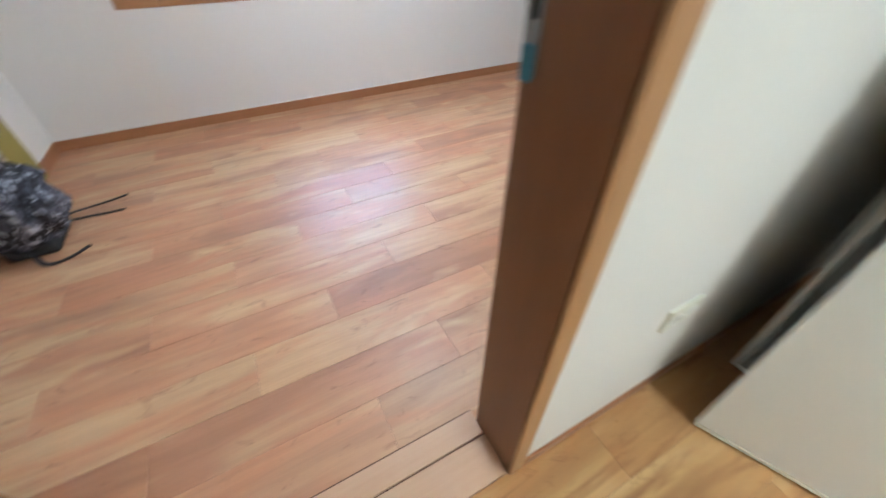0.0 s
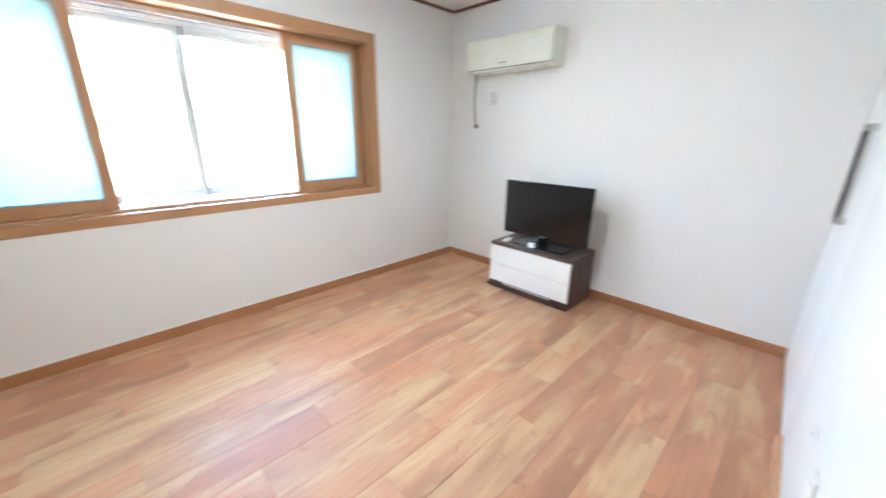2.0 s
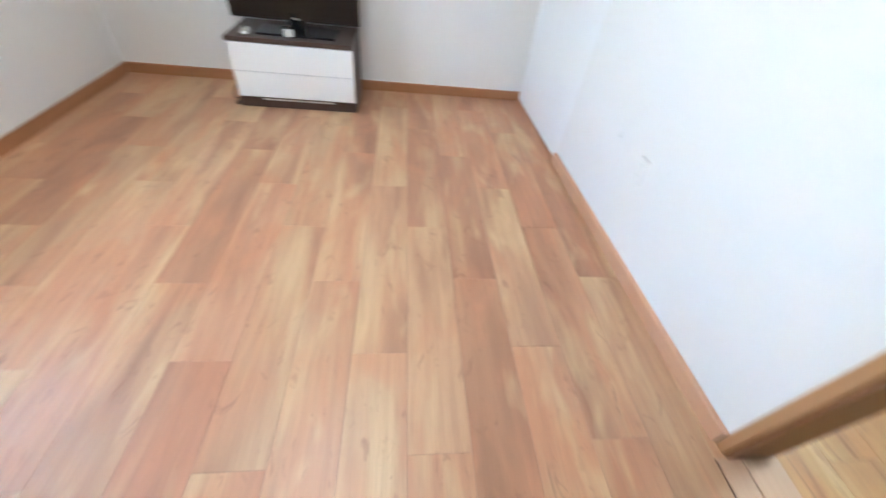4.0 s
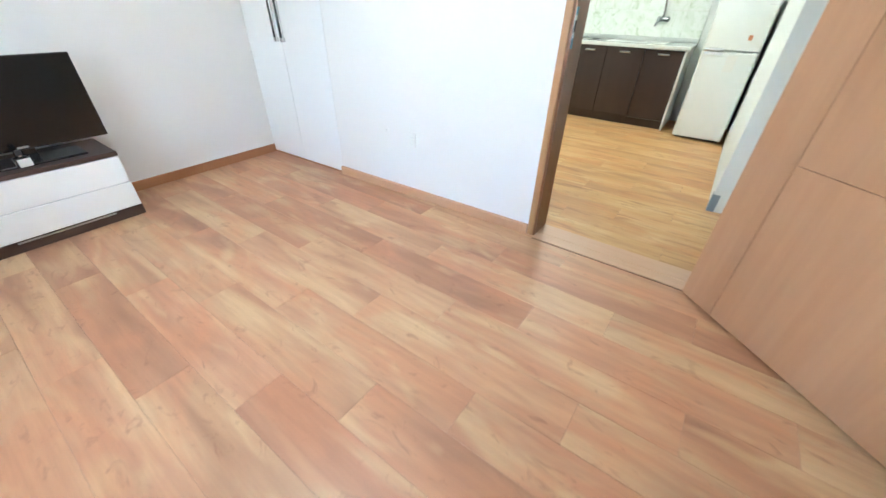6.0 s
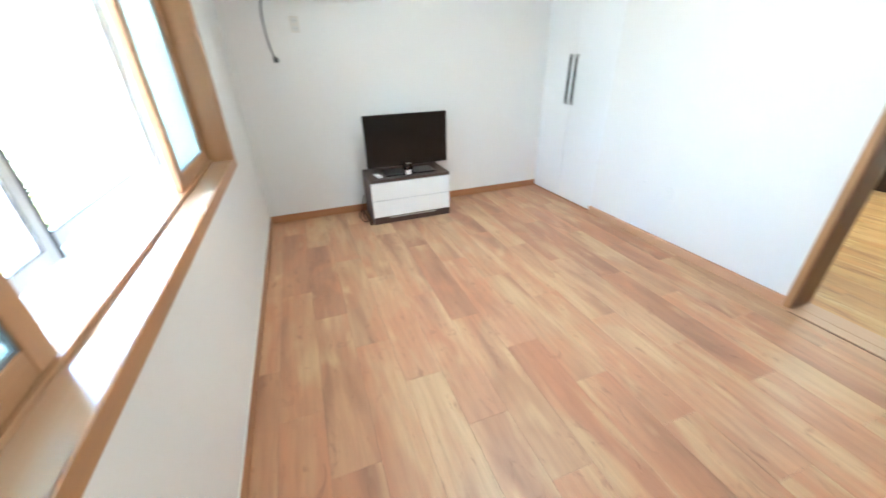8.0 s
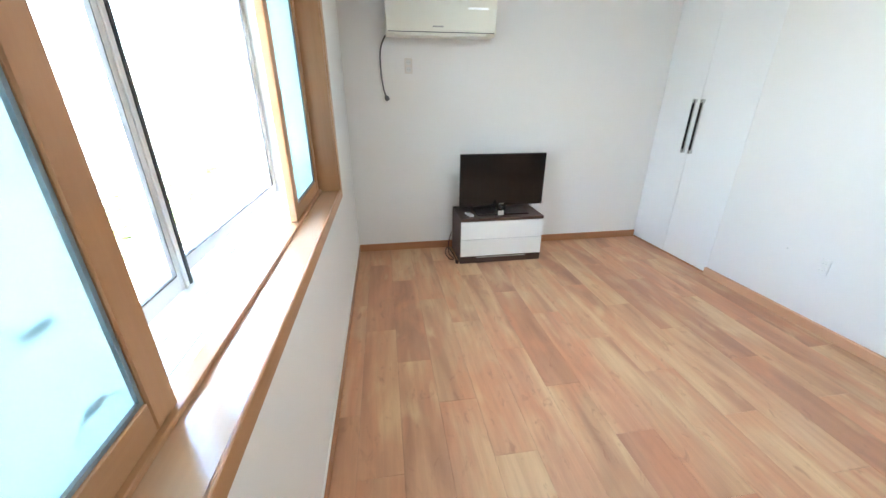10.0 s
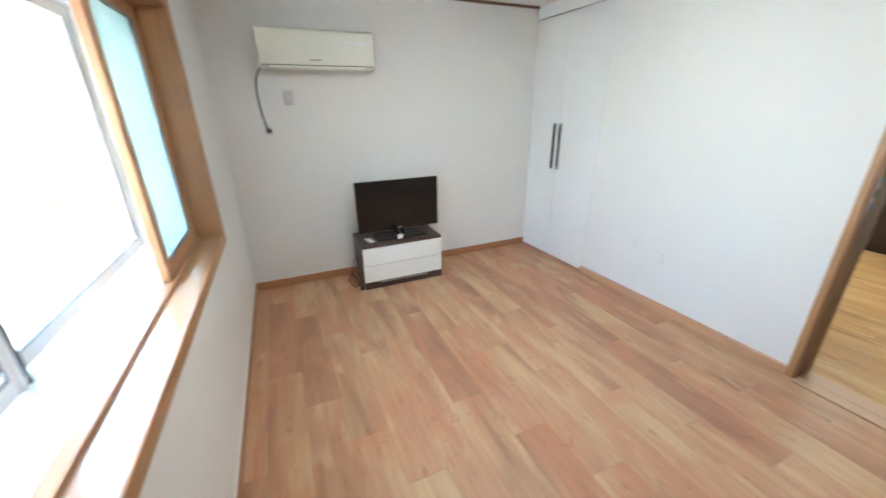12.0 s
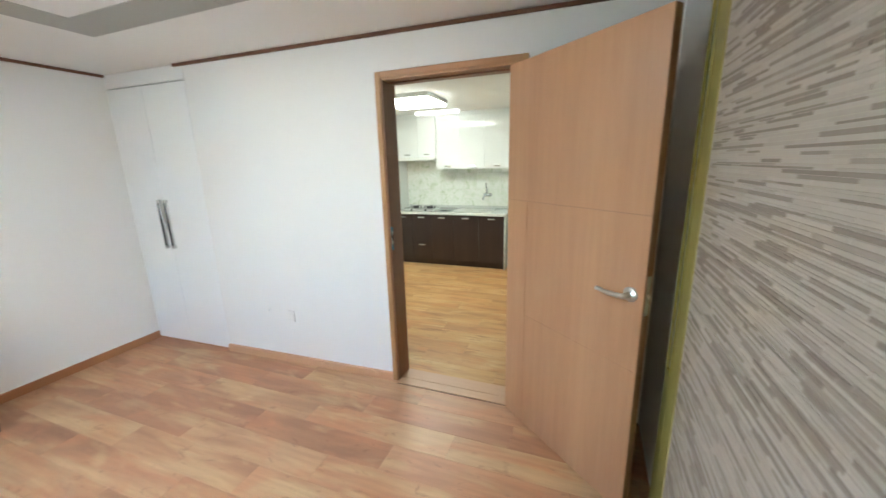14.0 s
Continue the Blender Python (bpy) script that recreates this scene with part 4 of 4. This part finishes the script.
solid("baseboard_kitchen_door", boxes((DX1 + 0.047, YK - 0.008, 0, KX1, YK, 0.045), bevel=0.002), M["base_x"], "narrow skirting on the kitchen wall", "skirting", "structure")
guard = thing("corner_guard", (KX0, -0.55, 0), "blue-grey plastic guard at the foot of the partition", "corner guard")
part("guard_strip", boxes((-0.04, 0.0, 0.0, 0.004, 0.008, 0.12), (0.0, -0.06, 0.0, 0.004, 0.0, 0.12), bevel=0.001), M["grey_plastic"], guard)

BF = -2.50      # front of the base units
units = [(0.64, 1.015), (1.015, 1.41), (1.41, 1.77), (1.77, 2.09), (2.09, KX1 - 0.003)]
for k, (x0, x1) in enumerate(units):
    u = thing("base_cabinet", (x0, BF, 0), "dark brown kitchen base cabinet with a small pull handle", "kitchen cabinet", "kitchen base cabinets")
    w = x1 - x0
    part("body", boxes((0.001, KY + 0.004 - BF, 0.09, w - 0.001, -0.02, 0.795)), M["pvc"] if k == 0 else M["wenge_gloss"], u)
    part("plinth", boxes((0.001, KY + 0.004 - BF, 0, w - 0.001, -0.04, 0.09)), M["wenge_gloss"], u)
    fronts = [(0.095, 0.79)] if k != 3 else [(0.095, 0.36), (0.365, 0.79)]
    for z0, z1 in fronts:
        d = part("cabinet_door", boxes((0.002, -0.019, z0, w - 0.002, 0.0, z1), bevel=0.0015), M["wenge_gloss"], u)
        part("pull_handle", boxes((w / 2 - 0.055, 0.0, z1 - 0.052, w / 2 + 0.055, 0.016, z1 - 0.032), bevel=0.006, seg=2), M["chrome"], d, "short chrome pull")
part_end = thing("cabinet_end_panel", (0.62, BF, 0), "pale end panel of the kitchen units", "end panel")
part("panel", boxes((0, KY + 0.004 - BF, 0, 0.018, 0.004, 0.795), bevel=0.001), M["fridge"], part_end)
solid("worktop", boxes((0.60, KY + 0.003, 0.797, KX1 - 0.003, BF + 0.03, 0.835), (0.60, KY + 0.003, 0.835, KX1 - 0.003, KY + 0.02, 0.875), bevel=0.004), M["counter"], "pale speckled stone worktop along the kitchen wall", "worktop", "")
sink = thing("sink", (1.16, -2.78, 0.835), "stainless steel sink bowl set in the worktop", "sink")
part("rim", boxes((-0.30, -0.20, 0.0, 0.30, -0.18, 0.006), (-0.30, 0.18, 0.0, 0.30, 0.20, 0.006), (-0.30, -0.18, 0.0, -0.27, 0.18, 0.006), (0.27, -0.18, 0.0, 0.30, 0.18, 0.006), bevel=0.002), M["steel"], sink)
part("bowl", boxes((-0.27, -0.18, 0.0005, 0.27, 0.18, 0.002)), M["steel"], sink)
fau = thing("kitchen_tap", (1.02, KY + 0.012, 1.05), "chrome wall-mounted swivel kitchen tap", "tap")
part("body", tube([(-0.05, 0.035, 0), (0.05, 0.035, 0)], 0.022, 12), M["tap_chrome"], fau, smooth=True)
for x in (-0.042, 0.042):
    part("wall_flange", tube([(x, 0, 0), (x, 0.035, 0)], [0.028, 0.014], 14), M["tap_chrome"], fau, smooth=True)
part("spout", tube(smooth_curve([(0.0, 0.04, 0.0), (0.02, 0.08, 0.0), (0.035, 0.10, -0.02), (0.045, 0.115, -0.045), (0.05, 0.12, -0.07)], 5), 0.011, 10), M["tap_chrome"], fau, smooth=True)
part("lever", tube(smooth_curve([(0, 0.04, 0.015), (0, 0.05, 0.08), (0.01, 0.075, 0.19)], 5), [0.013] * 4 + [0.010] * 7, 10), M["tap_chrome"], fau, smooth=True)
hob = thing("gas_hob", (2.02, -2.78, 0.835), "small black and steel gas hob on the worktop", "hob")
part("plate", boxes((-0.24, -0.17, 0, 0.24, 0.17, 0.022), bevel=0.006), M["steel"], hob)
for x in (-0.12, 0.12):
    part("burner", lathe([(0.001, 0.0), (0.05, 0.0), (0.05, 0.018), (0.035, 0.026), (0.001, 0.026)], 20), M["black"], hob, at=Matrix.Translation((x, 0, 0.022)))
    part("grate", boxes((x - 0.09, -0.006, 0.05, x + 0.09, 0.006, 0.058), (x - 0.006, -0.09, 0.05, x + 0.006, 0.09, 0.058), (x - 0.09, -0.006, 0.022, x - 0.08, 0.006, 0.05), (x + 0.08, -0.006, 0.022, x + 0.09, 0.006, 0.05), (x - 0.006, -0.09, 0.022, x + 0.006, -0.08, 0.05), (x - 0.006, 0.08, 0.022, x + 0.006, 0.09, 0.05)), M["black"], hob)
    part("knob", lathe([(0.001, 0), (0.018, 0), (0.016, 0.02), (0.001, 0.02)], 14), M["black"], hob, at=Matrix.Translation((x, 0.172, 0.011)) @ Matrix.Rotation(radians(-90), 4, "X"))
cloth = solid("dish_cloth", boxes((1.52, -2.70, 0.8355, 1.68, -2.60, 0.843), (1.56, -2.67, 0.842, 1.64, -2.62, 0.852), bevel=0.003), M["black"], "small dark cloth lying on the worktop", "cloth")

UF = -2.75
uppers = [(0.615, 0.99, 1.468), (0.99, 1.37, 1.468), (1.37, 1.755, 1.468), (1.757, 2.06, 1.655), (2.06, KX1 - 0.003, 1.655)]
for x0, x1, z0 in uppers:
    u = thing("wall_cabinet", (x0, UF, z0), "gloss white kitchen wall cabinet with a small pull", "kitchen cabinet", "kitchen wall cabinets")
    w, h = x1 - x0, 2.235 - z0
    part("body", boxes((0.001, KY + 0.003 - UF, 0, w - 0.001, -0.02, h)), M["gloss_white"], u)
    d = part("cabinet_door", boxes((0.0015, -0.019, -0.004, w - 0.0015, 0.0, h), bevel=0.0015), M["gloss_white"], u)
    part("pull_handle", boxes((w / 2 - 0.05, 0.0, 0.030, w / 2 + 0.05, 0.014, 0.046), bevel=0.005, seg=2), M["chrome"], d)
solid("filler_panel", boxes((0.615, UF - 0.03, 2.237, KX1 - 0.003, UF - 0.012, KCEIL - 0.002)), M["gloss_white"], "white filler strip above the wall cabinets", "filler panel")
hood = thing("range_hood", (1.757, KY + 0.004, 1.605), "slim white range hood under the wall cabinets", "range hood")
part("case", boxes((0.002, 0, 0, KX1 - 1.765, UF - KY + 0.03, 0.045), bevel=0.006), M["plastic_white"], hood)
part("grille", boxes((0.05, 0.05, -0.006, KX1 - 1.81, UF - KY - 0.05, 0.0)), M["steel"], hood)

fr = thing("fridge", (0, 0, 0), "small off-white two-door fridge standing beside the units", "fridge")
FX0, FX1, FYF, FH = 0.045, 0.487, -2.30, 1.262
part("body", boxes((FX0, KY + 0.06, 0.02, FX1, FYF - 0.055, FH - 0.004), bevel=0.006), M["fridge"], fr)
part("feet", boxes((FX0 + 0.02, KY + 0.1, 0.0, FX1 - 0.02, FYF - 0.08, 0.02)), M["black"], fr)
for z0, z1 in ((0.03, 0.826), (0.838, FH)):
    d = part("fridge_door", boxes((FX0, FYF - 0.05, z0, FX1, FYF, z1), bevel=0.012, seg=3), M["fridge"], fr, smooth=True)
    hz = z1 - 0.02 if z0 < 0.5 else z0 + 0.004
    part("grip", boxes((FX1 - 0.17, FYF - 0.002, hz - 0.012, FX1 - 0.02, FYF + 0.012, hz + 0.012), bevel=0.005, seg=2), M["alu"], d)
part("note", boxes((0.19, FYF, 0.66, 0.27, FYF + 0.002, 0.80)), M["paper_tag"], fr, "small paper note")
part("sticker", boxes((0.14, FYF, 0.925, 0.17, FYF + 0.002, 0.965)), M["red_tag"], fr, "small orange sticker")
part("badge", boxes((0.06, FYF, 1.19, 0.12, FYF + 0.002, 1.20)), M["steel"], fr)

tall = thing("tall_white_cabinet", (0, 0, 0), "tall white cabinet with its door ajar, close to the wall", "cabinet")
for n, r in (("side", (1.66, -0.46, 0.03, 2.28, -0.442, 1.75)), ("side", (1.66, 0.222, 0.03, 2.28, 0.24, 1.75)), ("back", (2.262, -0.441, 0.03, 2.28, 0.221, 1.75)),
             ("bottom", (1.66, -0.441, 0.03, 2.261, 0.221, 0.05)), ("top", (1.66, -0.441, 1.73, 2.261, 0.221, 1.75))):
    part(n, boxes(r), M["plastic_white"], tall)
part("plinth", boxes((1.69, -0.45, 0.0, 2.28, 0.235, 0.03)), M["black"], tall)
dm = pose(1.645, -0.437, 0, 0, 0, math.degrees(math.atan2(0.171 + 0.437, 1.381 - 1.645)))
dd = part("cabinet_door", boxes((0.0, -0.018, 0.025, 0.662, 0.0, 1.75), bevel=0.002), M["plastic_white"], tall, at=dm)
part("edge_strip", boxes((0.0, -0.0185, 0.012, 0.662, 0.002, 0.024)), M["ivory"], dd)

kl = thing("kitchen_ceiling_lamp", (1.50, -1.44, KCEIL), "lit square white kitchen ceiling lamp", "ceiling lamp")
part("base_plate", boxes((-0.31, -0.31, -0.045, 0.31, 0.31, 0), bevel=0.004), M["plastic_white"], kl)
part("diffuser", boxes((-0.295, -0.295, -0.075, 0.295, 0.295, -0.045), bevel=0.014, seg=3), M["klamp"], kl, "glowing white diffuser", smooth=True)
k2 = thing("strip_lamp", (1.63, -2.52, KCEIL), "lit white strip lamp on the kitchen ceiling", "strip lamp")
part("base_plate", boxes((-0.33, -0.05, -0.015, 0.33, 0.05, 0), bevel=0.003), M["plastic_white"], k2)
part("diffuser", boxes((-0.325, -0.045, -0.05, 0.325, 0.045, -0.015), bevel=0.015, seg=3), M["klamp_far"], k2, "glowing white diffuser", smooth=True)

# ---- outside ----
solid("ground", boxes((-400, NB + 0.3, -3.4, 400, 800, -3.2)), M["ground"], "pale open ground outside the window", "ground", "structure")
rng = random.Random(9)
verts, faces = [], []
for k in range(2600):
    cx, cy = rng.uniform(-6, 26), rng.uniform(9, 15)
    r = rng.uniform(0, 1)
    c = Vector((cx, cy, -3.2 + r * (0.6 + 0.9 * abs(math.sin(cx * 0.7)))))
    a, s = rng.uniform(0, 6.28), rng.uniform(0.10, 0.28)
    u = Vector((math.cos(a), math.sin(a), rng.uniform(-0.6, 0.6))).normalized() * s
    v = u.cross(Vector((rng.uniform(-1, 1), rng.uniform(-1, 1), 1))).normalized() * s * 0.6
    n0 = len(verts)
    verts += [c - u, c + v, c + u, c - v]
    faces.append((n0, n0 + 1, n0 + 2, n0 + 3))
me = bpy.data.meshes.new("shrubs")
me.from_pydata([tuple(v) for v in verts], [], faces)
me.materials.append(M["leaves"])
tagged(new("shrubs", me), "low green and yellowish shrubs outside the window", "shrubs", kind="stuff")

# ---- wall tiles behind the worktop ----
splash = thing("tiled_splashback", (0, KY, 0), "glossy pale green marbled wall tiles above the worktop", "tiles", kind="structure")
part("grout", boxes((0.60, 0.0005, 0.875, KX1 - 0.003, 0.004, 1.655)), M["paper_tag"], splash)
tw, th_ = 0.2, 0.26
tile_me = mesh_of("tile", boxes((0, 0, 0, tw - 0.003, 0.006, th_ - 0.003), bevel=0.0015), M["tile"])
for i in range(9):
    for j in range(3):
        ob = new("tile", tile_me)
        ob.parent = splash
        ob.matrix_basis = Matrix.Translation((0.603 + i * tw, 0.004, 0.876 + j * th_))

# ---- floor planks ----
PW, PLEN, PY, PX, SHIFT = 0.182, 0.950, 1.797, 0.845, 0.310
floor = thing("floor", (0, 0, 0), "red-brown and tan wood-pattern vinyl plank floor", "floor", kind="structure")
part("underlay", boxes((XW - 0.06, YK, -0.12, XE + 0.02, YN + 0.02, -0.0022)), M["screed"], floor)
plank_meshes = {}


def plank(parent, x0, x1, y0, y1, mat, name="plank"):
    key = (round(x1 - x0, 3), round(y1 - y0, 3), mat)
    if key not in plank_meshes:
        hx, hy, g = key[0] / 2, key[1] / 2, 0.0004
        b = 0.0009
        bm = bmesh.new()
        lo = [bm.verts.new((sx * (hx - g), sy * (hy - g), -0.002)) for sx, sy in ((-1, -1), (1, -1), (1, 1), (-1, 1))]
        mi = [bm.verts.new((sx * (hx - g), sy * (hy - g), -0.0007)) for sx, sy in ((-1, -1), (1, -1), (1, 1), (-1, 1))]
        hi = [bm.verts.new((sx * (hx - g - b), sy * (hy - g - b), 0.0)) for sx, sy in ((-1, -1), (1, -1), (1, 1), (-1, 1))]
        for p, q in ((lo, mi), (mi, hi)):
            for k in range(4):
                bm.faces.new((p[k], p[(k + 1) % 4], q[(k + 1) % 4], q[k]))
        bm.faces.new(hi)
        plank_meshes[key] = mesh_of(name, bm, M[mat])
    ob = new(name, plank_meshes[key])
    ob.parent = parent
    ob.matrix_basis = Matrix.Translation(((x0 + x1) / 2, (y0 + y1) / 2, 0))
    return ob


def lay(parent, x0, x1, y0, y1, mat, py, px):
    j = math.floor((y0 - py) / PW)
    while py + j * PW < y1 - 0.005:
        a, b = max(py + j * PW, y0), min(py + (j + 1) * PW, y1)
        s = (px + SHIFT * j - x0) % PLEN + x0 - PLEN
        while s < x1 - 0.004:
            c, d = max(s, x0), min(s + PLEN, x1)
            if d - c > 0.004 and b - a > 0.004:
                plank(parent, c, d, a, b, mat)
            s += PLEN
        j += 1


lay(floor, XW - 0.05, XE, 0.455, YN, "plank", PY, PX)
kfloor = thing("floor_kitchen", (0, 0, 0), "honey-coloured wood-pattern vinyl plank kitchen floor", "floor", kind="structure")
part("underlay", boxes((-1.25, KY - 0.02, -0.12, KX1 + 0.02, YK, -0.0022)), M["screed"], kfloor)
lay(kfloor, -1.2, KX1, KY, YK, "plank_kitchen", PY, PX + 0.2)
